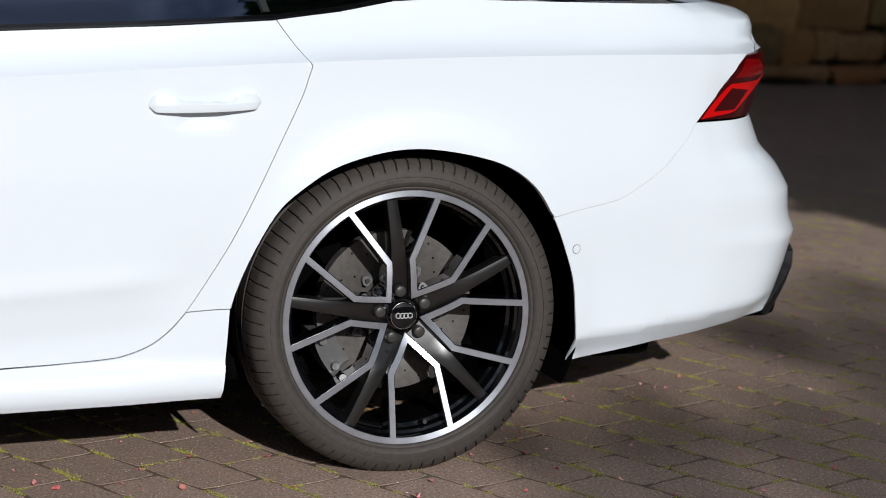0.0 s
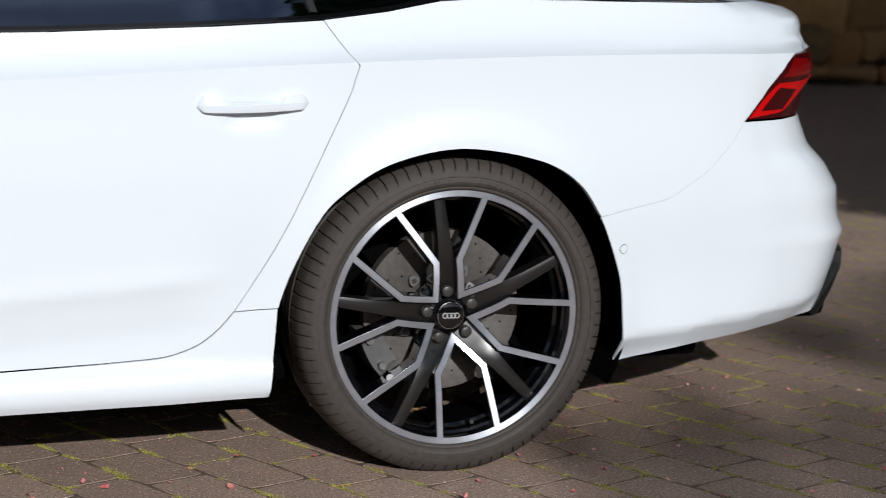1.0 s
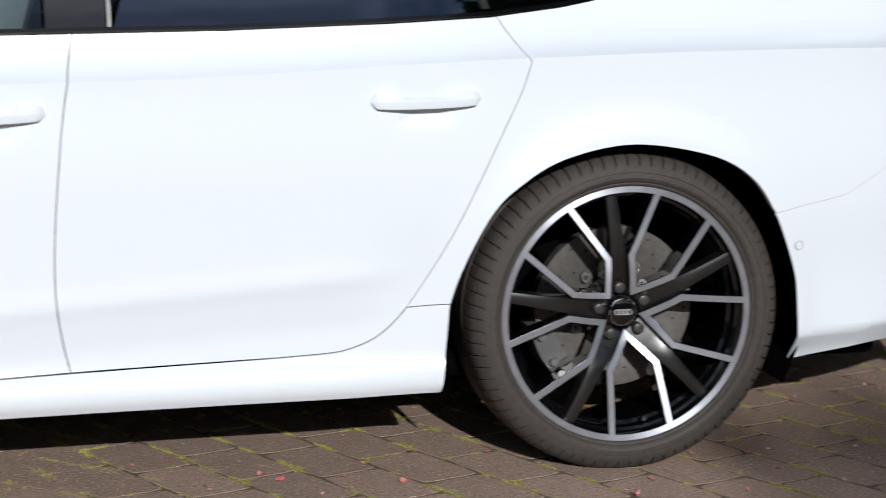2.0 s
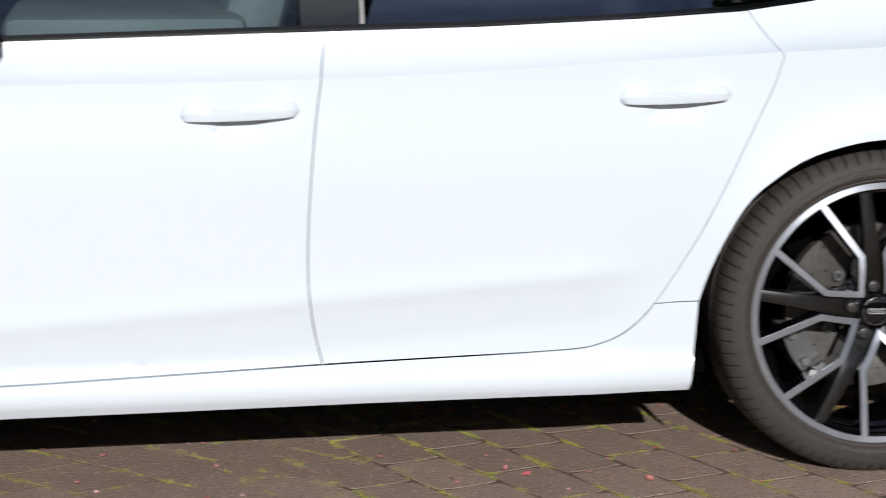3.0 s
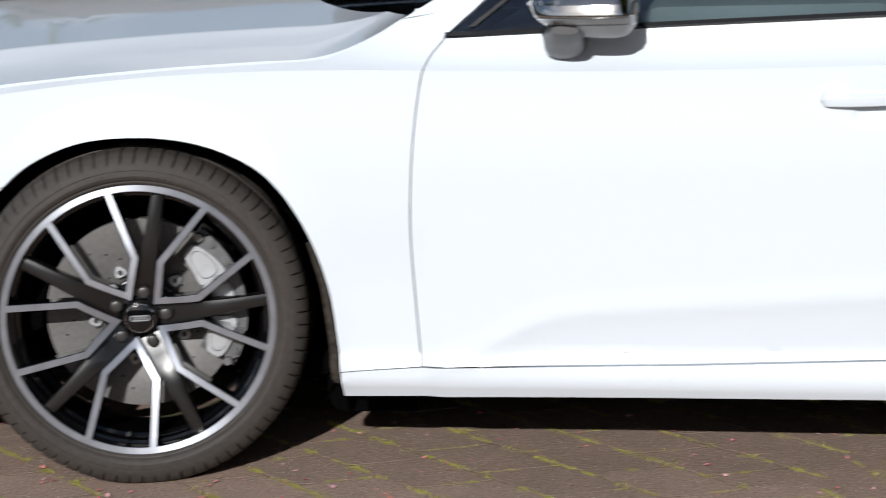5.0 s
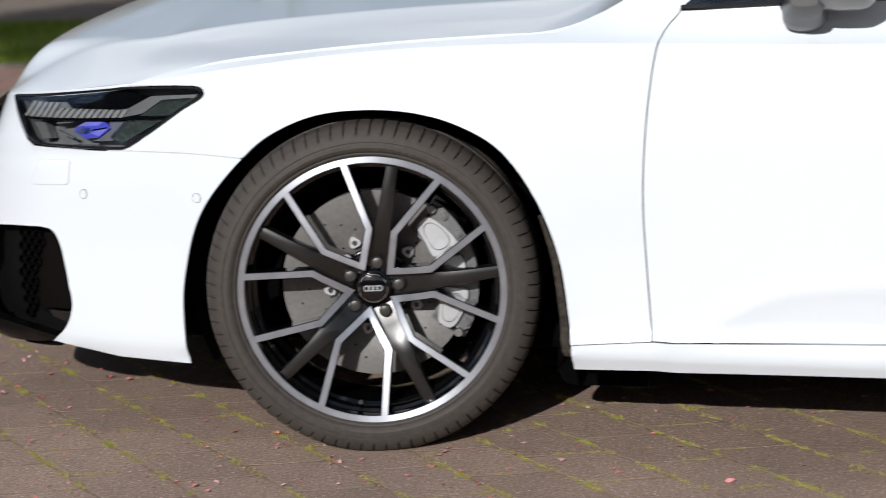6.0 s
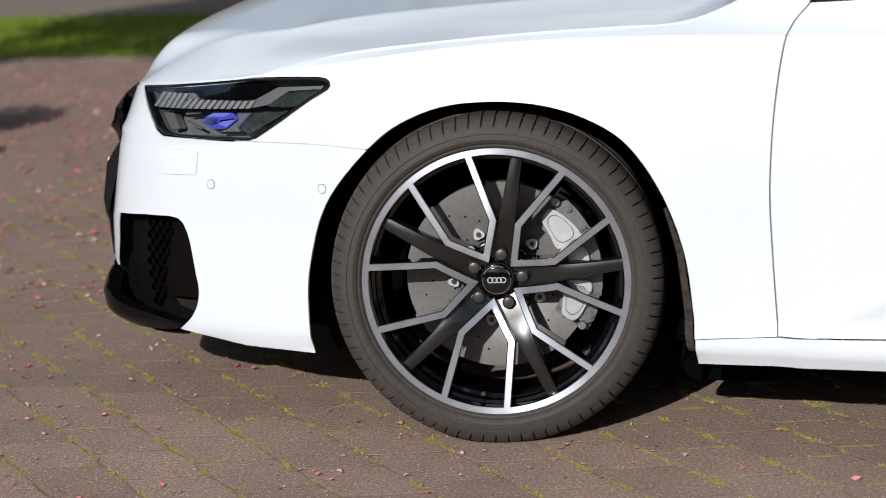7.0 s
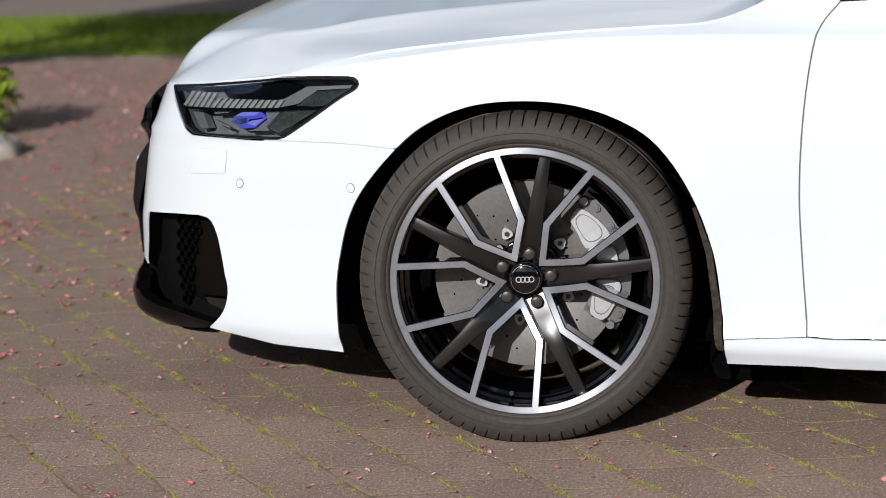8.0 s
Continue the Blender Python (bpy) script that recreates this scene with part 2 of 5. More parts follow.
def empty(name, parent=None, m=None):
    ob = new(name)
    ob.empty_display_size = 0.1
    if parent:
        ob.parent = parent
    if m:
        ob.matrix_basis = m
    return ob


def box(bm, centre, size, rot=None, bevel=0.0):
    r = bmesh.ops.create_cube(bm, size=1.0)
    m = Matrix.Translation(centre) @ (rot.to_4x4() if rot else Matrix()) @ Matrix.Diagonal((*size, 1))
    bmesh.ops.transform(bm, matrix=m, verts=r["verts"])
    if bevel:
        es = list({e for v in r["verts"] for e in v.link_edges})
        bmesh.ops.bevel(bm, geom=es, offset=bevel, segments=2, profile=0.5, affect="EDGES")
    return bm


def revolve(profile, segments=96, dip=None):
    """Turn a profile of (axial, radius) about the y axis; dip(i, j) moves a vertex of ring i, segment j."""
    bm = bmesh.new()
    rings = []
    for i, (a, r) in enumerate(profile):
        ring = []
        for j in range(segments):
            th = 2 * math.pi * j / segments
            rr, aa = r, a
            if dip:
                dr, da = dip(i, j)
                rr, aa = r + dr, a + da
            ring.append(bm.verts.new((rr * math.cos(th), aa, rr * math.sin(th))))
        rings.append(ring)
    for a, b in zip(rings, rings[1:]):
        for j in range(segments):
            bm.faces.new((a[j], a[(j + 1) % segments], b[(j + 1) % segments], b[j]))
    return bm


def cylinder(bm, a, b, r1, r2=None, n=16):
    a, b = Vector(a), Vector(b)
    d = b - a
    r = bmesh.ops.create_cone(bm, cap_ends=True, segments=n, radius1=r1, radius2=r1 if r2 is None else r2, depth=d.length)
    m = Matrix.Translation((a + b) / 2) @ d.to_track_quat("Z", "Y").to_matrix().to_4x4()
    bmesh.ops.transform(bm, matrix=m, verts=r["verts"])
    return bm


def prism(bm, outline, y0, y1):
    """A plate whose (x, z) outline is pulled from y0 to y1."""
    a = [bm.verts.new((x, y0, z)) for x, z in outline]
    b = [bm.verts.new((x, y1, z)) for x, z in outline]
    bm.faces.new(a)
    bm.faces.new(b[::-1])
    for i in range(len(a)):
        j = (i + 1) % len(a)
        bm.faces.new((a[i], b[i], b[j], a[j]))
    return bm


def curve_through(pts, n=6, closed=False):
    """Catmull-Rom through the points."""
    p = [np.array(q, float) for q in pts]
    out = []
    k = len(p)
    for i in range(k if closed else k - 1):
        a = p[i - 1] if closed or i > 0 else 2 * p[0] - p[1]
        b, c = p[i], p[(i + 1) % k]
        d = p[(i + 2) % k] if closed or i + 2 < k else 2 * p[-1] - p[-2]
        for j in range(n):
            t = j / n
            out.append(0.5 * (2 * b + (c - a) * t + (2 * a - 5 * b + 4 * c - d) * t * t + (3 * b - a - 3 * c + d) * t**3))
    if not closed:
        out.append(p[-1])
    return [tuple(q) for q in out]


def dense(pts, closed=True, gap=0.02):
    out = []
    k = len(pts)
    for i in range(k if closed else k - 1):
        a, b = np.array(pts[i]), np.array(pts[(i + 1) % k])
        n = max(1, int(np.ceil(np.linalg.norm(b - a) / gap)))
        out += [tuple(a + (b - a) * j / n) for j in range(n)]
    if not closed:
        out.append(tuple(pts[-1]))
    return out


def shrink(pts, d):
    """Move a counter-clockwise outline inwards by d."""
    p = np.array(pts)
    area = 0.5 * np.sum(p[:, 0] * np.roll(p[:, 1], -1) - np.roll(p[:, 0], -1) * p[:, 1])
    if area < 0:
        p = p[::-1]
    e1 = p - np.roll(p, 1, 0)
    e2 = np.roll(p, -1, 0) - p
    n1 = np.stack([-e1[:, 1], e1[:, 0]], 1) / (np.linalg.norm(e1, axis=1)[:, None] + 1e-9)
    n2 = np.stack([-e2[:, 1], e2[:, 0]], 1) / (np.linalg.norm(e2, axis=1)[:, None] + 1e-9)
    m = n1 + n2
    m = m / np.maximum((m * m).sum(1)[:, None] / 2, 0.35)
    return p + m * d


def inside(q, poly):
    x, y = q[:, 0][:, None], q[:, 1][:, None]
    x1, y1 = poly[:, 0], poly[:, 1]
    x2, y2 = np.roll(x1, -1), np.roll(y1, -1)
    cross = ((y1 > y) != (y2 > y)) & (x < (x2 - x1) * (y - y1) / (y2 - y1 + 1e-12) + x1)
    return cross.sum(1) % 2 == 1


def panel_mesh(name, outline, surface=skin, gap=0.0018, cell=0.022, lift=0.0, depth=0.014, mirrored=False, creases=False):
    """A skin panel: its outline in (u, z), filled with a fine net, laid on the surface, with a turned-in edge."""
    from_outline = dense([tuple(p) for p in outline], gap=min(cell, 0.006) if creases else cell)
    poly = shrink(from_outline, gap)
    lo, hi = poly.min(0), poly.max(0)
    gu, gz = np.meshgrid(np.arange(lo[0] + cell / 2, hi[0], cell), np.arange(lo[1] + cell / 2, hi[1], cell))
    grid = np.stack([gu.ravel(), gz.ravel()], 1)
    grid = grid[inside(grid, poly)]
    if len(grid):
        d = np.min(np.hypot(grid[:, 0][:, None] - poly[:, 0], grid[:, 1][:, None] - poly[:, 1]), axis=1)
        grid = grid[d > (0.006 if creases else cell * 0.45)]
    if creases:
        us = np.arange(lo[0] + cell, hi[0] - cell / 2, cell)
        for line in (lambda u: shoulder(u), lambda u: shoulder(u) + 0.007, lambda u: shoulder(u) + 0.015, lambda u: shoulder(u) + 0.027, lambda u: shoulder(u) - 0.006, door_crease, lambda u: 0.287 + 0.07 * (u - 3.32) + 9.0 * (u < 3.0), lambda u: 0.222 + 9.0 * (u > 2.6)):
            row = np.stack([us, line(us)], 1)
            row = row[inside(row, poly) & (row[:, 0] > -0.57)]
            if len(row):
                d = np.min(np.hypot(row[:, 0][:, None] - poly[:, 0], row[:, 1][:, None] - poly[:, 1]), axis=1)
                row = row[d > 0.004]
            if len(row):
                grid = grid[(np.abs(grid[:, 1] - line(grid[:, 0])) > 0.0055) | (grid[:, 0] < -0.57)] if len(grid) else grid
                grid = np.concatenate([grid, row])
        for hx, hz in HANDLES:
            if not (lo[0] < hx < hi[0]):
                continue
            a = np.linspace(0, 2 * math.pi, 72, endpoint=False)
            c, sn = np.cos(a), np.sin(a)
            grid = grid[((grid[:, 0] - hx) / 0.075) ** 4 + ((grid[:, 1] - hz) / 0.052) ** 4 > 1]
            for k in (0.55, 0.78, 0.86, 0.93, 1.0, 1.07, 1.15):
                ring = np.stack([hx - 0.003 + 0.050 * k * np.sign(c) * np.abs(c) ** 0.4, hz - 0.027 + 0.021 * k * np.sign(sn) * np.abs(sn) ** 0.4], 1)
                grid = np.concatenate([grid, ring])
    pts = [Vector(p) for p in np.concatenate([poly, grid]).tolist()]
    n = len(poly)
    v2, _, f2, *_ = delaunay_2d_cdt(pts, [], [list(range(n))], 1, 1e-6)
    flat = np.array([tuple(v) for v in v2])
    e = 0.002
    p3 = surface(flat[:, 0], flat[:, 1])
    du = surface(flat[:, 0] + e, flat[:, 1]) - surface(flat[:, 0] - e, flat[:, 1])
    dz = surface(flat[:, 0], flat[:, 1] + e) - surface(flat[:, 0], flat[:, 1] - e)
    nrm = np.cross(du, dz)
    nrm = nrm / (np.linalg.norm(nrm, axis=1)[:, None] + 1e-12)
    p3 = p3 + nrm * lift
    count = {}
    for f in f2:
        for a, b in zip(f, f[1:] + f[:1]):
            count[frozenset((a, b))] = count.get(frozenset((a, b)), 0) + 1
    rim = {i for k, c in count.items() if c == 1 for i in k}
    verts, faces = [tuple(v) for v in p3], [tuple(f) for f in f2]
    low = {}
    for i in rim:
        low[i] = len(verts)
        verts.append(tuple(p3[i] - nrm[i] * depth))
    for f in f2:
        for a, b in zip(f, f[1:] + f[:1]):
            if count[frozenset((a, b))] == 1:
                faces.append((b, a, low[a], low[b]))
    if mirrored:
        verts = [(x, 2 * MID - y, z) for x, y, z in verts]
        faces = [f[::-1] for f in faces]
    me = bpy.data.meshes.new(name)
    me.from_pydata(verts, [], faces)
    me.shade_smooth()
    me.set_sharp_from_angle(angle=radians(38))
    return me


def both(name, outline, mat, parent, label="", **kw):
    """The same panel on both flanks; returns the near one."""
    near = link(name, panel_mesh(name, outline, **kw), mat, parent, label)
    link(name, panel_mesh(name, outline, mirrored=True, **kw), mat, parent, label)
    return near

# ---- the car ----
car = empty("car")
tagged(car, "white fastback saloon with black and silver alloy wheels parked on pavers", "car")

BELT_X, BELT_Z = [0.55, 0.668, 1.065, 1.72, 2.03, 2.37, 2.61, 2.76, 2.885, 3.0, 4.2], [0.931, 0.936, 0.948, 0.967, 0.974, 0.990, 1.005, 1.024, 1.048, 1.056, 1.056]
REAR_ARCH = [(3.341, 0.224), (3.339, 0.284), (3.332, 0.344), (3.320, 0.424), (3.295, 0.492), (3.250, 0.582), (3.190, 0.660), (3.090, 0.713), (2.910, 0.741), (2.759, 0.715), (2.659, 0.662), (2.580, 0.580), (2.505, 0.399), (2.493, 0.198)]
FRONT_ARCH = [(-0.460, 0.162), (-0.461, 0.240), (-0.455, 0.332), (-0.435, 0.416), (-0.410, 0.484), (-0.370, 0.548), (-0.295, 0.628), (-0.215, 0.692), (-0.108, 0.735), (0.007, 0.747), (0.120, 0.739), (0.217, 0.710), (0.300, 0.657), (0.369, 0.557), (0.414, 0.427), (0.430, 0.295), (0.433, 0.243), (0.433, 0.182)]
F_EDGE = curve_through([(0.606, 0.255), (0.596, 0.430), (0.594, 0.573), (0.607, 0.749), (0.630, 0.880), (0.668, 0.936)])
B_EDGE = curve_through([(1.719, 0.966), (1.704, 0.874), (1.689, 0.761), (1.676, 0.589), (1.675, 0.449), (1.688, 0.354), (1.705, 0.282)])
C_LOW = curve_through([(2.672, 0.916), (2.664, 0.890), (2.648, 0.844), (2.590, 0.724), (2.525, 0.588), (2.485, 0.512), (2.440, 0.437), (2.410, 0.393), (2.375, 0.353), (2.335, 0.323), (2.285, 0.304), (2.240, 0.297), (2.136, 0.292)])
HOOD_SEAM = curve_through([(-0.620, 0.798), (-0.500, 0.821), (-0.370, 0.841), (-0.150, 0.865), (0.100, 0.884), (0.280, 0.892), (0.395, 0.897), (0.435, 0.905), (0.475, 0.919), (0.530, 0.945), (0.578, 0.974)])

TAIL_EDGE = [(3.735, 0.788), (3.775, 0.814), (3.814, 0.840), (3.838, 0.866), (3.862, 0.893), (3.899, 0.917), (3.955, 0.941)]
REAR_SEAM = curve_through([(3.252, 0.582), (3.335, 0.596), (3.415, 0.611), (3.448, 0.622), (3.480, 0.640), (3.540, 0.672), (3.635, 0.729), (3.735, 0.787)], 4)


def cut(curve, keep):
    return [p for p in curve if keep(p)]


rear_arch, front_arch = curve_through(REAR_ARCH), curve_through(FRONT_ARCH)
c_to_j = cut(C_LOW, lambda p: p[1] > 0.3935)
c_past_j = cut(C_LOW, lambda p: p[1] <= 0.3935)

front_door = both("front_door", [(0.606, 0.255), (1.15, 0.2655), (1.705, 0.282)] + B_EDGE[::-1][1:-1] + [(1.719, 0.966), (1.4, 0.957), (1.065, 0.948), (0.668, 0.936)] + F_EDGE[::-1][1:-1], WHITE, car, gap=0.0014, cell=0.014, creases=True)
rear_door = both("rear_door", [(1.705, 0.282), (2.136, 0.292)] + C_LOW[::-1][1:] + [(2.612, 1.005), (2.37, 0.990), (2.03, 0.974), (1.719, 0.966)] + B_EDGE[1:-1], WHITE, car, gap=0.0014, cell=0.014, creases=True)
both("sill", [(0.433, 0.182), (1.1, 0.190), (1.8, 0.196), (2.493, 0.198), (2.500, 0.300), (2.505, 0.399), (2.409, 0.393)] + c_past_j[1:] + [(1.705, 0.282), (1.15, 0.2655), (0.606, 0.255), (0.433, 0.243)], WHITE, car, cell=0.016, creases=True)
both("front_fender", [(0.433, 0.243), (0.6045, 0.255)] + [(u - 0.0015, z) for u, z in F_EDGE[1:]] + [(0.65, 0.984), (0.578, 0.974)] + HOOD_SEAM[::-1][1:] + [(-0.45, 0.7995), (-0.396, 0.799), (-0.379, 0.7965), (-0.370, 0.7905), (-0.368, 0.7805), (-0.3745, 0.7720), (-0.389, 0.764), (-0.42, 0.7490), (-0.51, 0.698), (-0.590, 0.655), (-0.43, 0.652), (-0.2785, 0.6438)] + cut(front_arch, lambda p: p[0] > -0.278 and p[1] > 0.25), WHITE, car, gap=0.0005, cell=0.016, creases=True)
both("quarter_panel", [(2.505, 0.399)] + cut(rear_arch, lambda p: p[1] > 0.41 and p[0] < 2.93)[::-1] + cut(rear_arch, lambda p: p[1] > 0.585 and p[0] >= 2.93)[::-1] + [(3.252, 0.583)] + [(u, z + 0.0006) for u, z in REAR_SEAM[1:-1]] + [(3.735, 0.788)] + TAIL_EDGE[1:] + [(4.012, 0.943), (4.07, 0.958), (4.115, 0.988), (4.13, 1.032), (4.0, 1.054), (3.0, 1.056), (2.885, 1.048), (2.76, 1.024), (2.612, 1.005), (2.672, 0.916)] + c_to_j[1:] + [(2.410, 0.3932)], WHITE, car, gap=0.0005, cell=0.016, creases=True)
both("rear_bumper", [(3.6, 0.250), (4.05, 0.283), (4.115, 0.440), (4.88, 0.440), (4.88, 0.775), (4.08, 0.782), (3.735, 0.786)] + [(u, z - 0.0006) for u, z in REAR_SEAM[::-1][1:-1]] + [(3.252, 0.580)] + cut(rear_arch, lambda p: p[1] < 0.575 and p[0] > 3.2)[::-1], WHITE, car, gap=0.0005, cell=0.016, creases=True, depth=0.004)
both("tailgate", [(4.014, 0.944), (4.88, 0.944), (4.88, 1.03), (4.132, 1.034), (4.117, 0.988), (4.072, 0.958)], WHITE, car)
both("front_bumper", cut(front_arch, lambda p: p[0] < -0.280) + [(-0.2797, 0.6421), (-0.30, 0.6435), (-0.43, 0.6505), (-0.590, 0.653), (-0.705, 0.653), (-0.873, 0.657), (-0.915, 0.6695), (-0.949, 0.695), (-0.989, 0.728), (-1.027, 0.7635), (-1.108, 0.757), (-1.085, 0.66), (-1.078, 0.56), (-1.090, 0.44), (-1.100, 0.335), (-1.045, 0.316), (-1.028, 0.38), (-1.022, 0.452), (-0.91, 0.464)] + curve_through([(-0.83, 0.468), (-0.800, 0.462), (-0.780, 0.440), (-0.768, 0.404), (-0.755, 0.312), (-0.765, 0.265), (-0.790, 0.228), (-0.835, 0.193)], 4) + [(-0.65, 0.168)], WHITE, car, gap=0.0005, depth=0.004)

# filler just under the tight seams; the grey strips stand in for gap shade
for line in (F_EDGE, B_EDGE, C_LOW):
    both("seam_filler", [(u - 0.006, z + 0.003) for u, z in line] + [(u + 0.006, z - 0.003) for u, z in line[::-1]], SEAM_GREY, car, gap=0.0, lift=-0.0045, depth=0.004, cell=0.012)
both("pillar_filler", [(0.585, 0.955), (0.660, 0.965), (0.664, 1.0), (0.60, 0.995)], WHITE, car, gap=0.0, lift=-0.003, depth=0.004, cell=0.01)
for line in ([(-0.286, 0.6435), (-0.43, 0.651), (-0.590, 0.654), (-0.640, 0.654)], REAR_SEAM):
    both("seam_filler", [(u, z + 0.006) for u, z in line] + [(u, z - 0.006) for u, z in line[::-1]], SEAL_SEAM_GREY, car, gap=0.0, lift=-0.0016, depth=0.004, cell=0.01)

# radiator grille, side intakes and splitter


def bulged(zs, lifts, u0, u1):
    """The nose skin pushed outwards by an amount that depends on height, growing from u0 to u1."""
    def surface(u, z):
        p = skin(u, z)
        d = skin(np.asarray(u) + 0.004, z) - skin(np.asarray(u) - 0.004, z)
        n = np.stack([d[..., 1], -d[..., 0], 0 * d[..., 0]], -1)
        n = n / (np.linalg.norm(n, axis=-1)[..., None] + 1e-9)
        return p + n * (np.interp(z, zs, lifts) * step(u0, u1, np.asarray(u)))[..., None]
    return surface


both("grille_surround", [(-1.112, 0.757), (-1.092, 0.67), (-1.088, 0.617), (-1.85, 0.617), (-1.85, 0.742)], BLACK_GLOSS, car, "black upper grille surround", surface=bulged([0.612, 0.625, 0.66, 0.70, 0.735, 0.757], [0.004, 0.008, 0.030, 0.036, 0.024, 0.004], -1.085, -1.115), depth=0.05, cell=0.007)
both("grille", [(-1.088, 0.613), (-1.083, 0.56), (-1.095, 0.44), (-1.106, 0.33), (-1.85, 0.33), (-1.85, 0.613)], BLACK_SATIN, car, "black radiator grille", surface=bulged([0.33, 0.42, 0.44, 0.47, 0.564, 0.59, 0.613], [0.004, 0.012, 0.020, 0.028, 0.028, 0.017, 0.004], -1.083, -1.11), depth=0.05, cell=0.007)
both("diffuser", curve_through([(4.048, 0.282), (4.10, 0.262), (4.4, 0.24), (4.88, 0.22)], 5) + curve_through([(4.88, 0.445), (4.3, 0.446), (4.14, 0.446), (4.112, 0.430)], 5), BLACK_SATIN, car, "black diffuser insert", surface=bulged([0.22, 0.27, 0.33, 0.39, 0.43, 0.446], [0.004, 0.014, 0.024, 0.026, 0.016, 0.002], 4.03, 4.12), depth=0.04, cell=0.010)
for far in (False, True):
    strip = [(-1.175, 0.472), (-1.168, 0.472), (-1.168, 0.562), (-1.175, 0.562)]
    link("grille_trim", panel_mesh("grille_trim", strip, lift=0.034, gap=0.0, depth=0.008, mirrored=far, cell=0.01), WHITE, car, "thin white grille trim")


def inset_skin(d):
    return lambda u, z: skin(u, z) + np.array([0.5 * d, d, 0.0])


intake = both("side_intake", [(-1.045, 0.318), (-1.03, 0.452), (-0.91, 0.464), (-0.815, 0.468), (-0.788, 0.455), (-0.768, 0.404), (-0.755, 0.312), (-0.778, 0.245), (-0.83, 0.2), (-0.95, 0.19), (-1.07, 0.215)], INTAKE_PLATE, car, "matt black side air intake", surface=inset_skin(0.045), gap=-0.004, depth=-0.04)
both("splitter", curve_through([(-0.818, 0.202), (-0.845, 0.190), (-0.92, 0.177), (-1.005, 0.171), (-1.10, 0.180), (-1.3, 0.19), (-1.6, 0.20), (-1.85, 0.20)], 5) + curve_through([(-1.85, 0.31), (-1.5, 0.315), (-1.2, 0.318), (-1.10, 0.318), (-1.062, 0.308), (-1.048, 0.268), (-1.015, 0.238), (-0.945, 0.222), (-0.865, 0.214), (-0.826, 0.210)], 5), PIANO, car, "gloss black front splitter", surface=bulged([0.17, 0.185, 0.21, 0.25, 0.29, 0.318], [0.016, 0.036, 0.047, 0.047, 0.026, 0.003], -0.90, -1.10), depth=0.03, cell=0.010)
for side in (1, -1):
    bm = bmesh.new()
    for i in range(13):
        for j in range(3):
            u, z = -0.952 + 0.026 * j + 0.013 * (i % 2) + 0.0012 * i, 0.238 + 0.0165 * i
            if u > -0.932 + 0.36 * (z - 0.245):
                continue
            p = skin(u, z) + np.array([0.018, 0.036, 0])
            rings = []
            for rad, back in ((0.0160, 0.004), (0.0135, -0.003), (0.0105, -0.003), (0.0095, 0.010)):
                ring = []
                for q in range(6):
                    an = math.pi / 6 + q * math.pi / 3
                    x, y, zz = p + np.array([rad * math.cos(an), back - 0.35 * rad * math.cos(an), 0.92 * rad * math.sin(an)])
                    ring.append(bm.verts.new((x, y if side > 0 else 2 * MID - y, zz)))
                rings.append(ring)
            for a, b in zip(rings, rings[1:]):
                for q in range(6):
                    bm.faces.new((a[q], a[(q + 1) % 6], b[(q + 1) % 6], b[q]))
    part("intake_mesh", bm, LINER, car, "black honeycomb mesh in the intake", smooth=False)


def duct_wall(u, z):
    """The flank of the air duct: flush with the grille plate inside, running out towards the body edge."""
    u, z = np.asarray(u, float), np.asarray(z, float)
    out = np.clip((u + 0.915 - 0.22 * (z - 0.255)) / 0.15, 0, 1)
    return skin(u, z) + np.stack([0.021 - 0.012 * out, 0.041 - 0.026 * out, 0 * u], -1)


both("duct_wall", [(-0.920, 0.259), (-0.868, 0.440), (-0.825, 0.446), (-0.797, 0.438), (-0.781, 0.400), (-0.768, 0.330), (-0.768, 0.272)], DUCT, car, "dark brown-black duct wall in the intake", surface=duct_wall, gap=0.0, depth=0.012)
both("duct_ledge", [(-0.930, 0.252), (-0.766, 0.266), (-0.768, 0.256), (-0.800, 0.236)], BLACK_GLOSS, car, "gloss black ledge under the duct", surface=duct_wall, gap=0.0, depth=0.012)

# bonnet, windscreen, roof and rear window: lofts across the car
SEAM_U = np.array([-1.10, -1.025, -0.82, -0.62, -0.50, -0.37, -0.15, 0.10, 0.28, 0.395, 0.435, 0.475, 0.530, 0.578])
SEAM_Z = np.array([0.759, 0.767, 0.783, 0.799, 0.822, 0.842, 0.866, 0.885, 0.893, 0.898, 0.906, 0.920, 0.946, 0.975]) + 0.003
SEAM_P = skin(SEAM_U, SEAM_Z)
SEAM_X = SEAM_P[:, 0]
CROWN_X, CROWN_Z = [-1.16, -1.10, -1.05, -0.95, -0.81, -0.5, 0.0, 0.45, 0.65], [0.765, 0.825, 0.872, 0.922, 0.958, 0.978, 1.000, 1.015, 1.03]


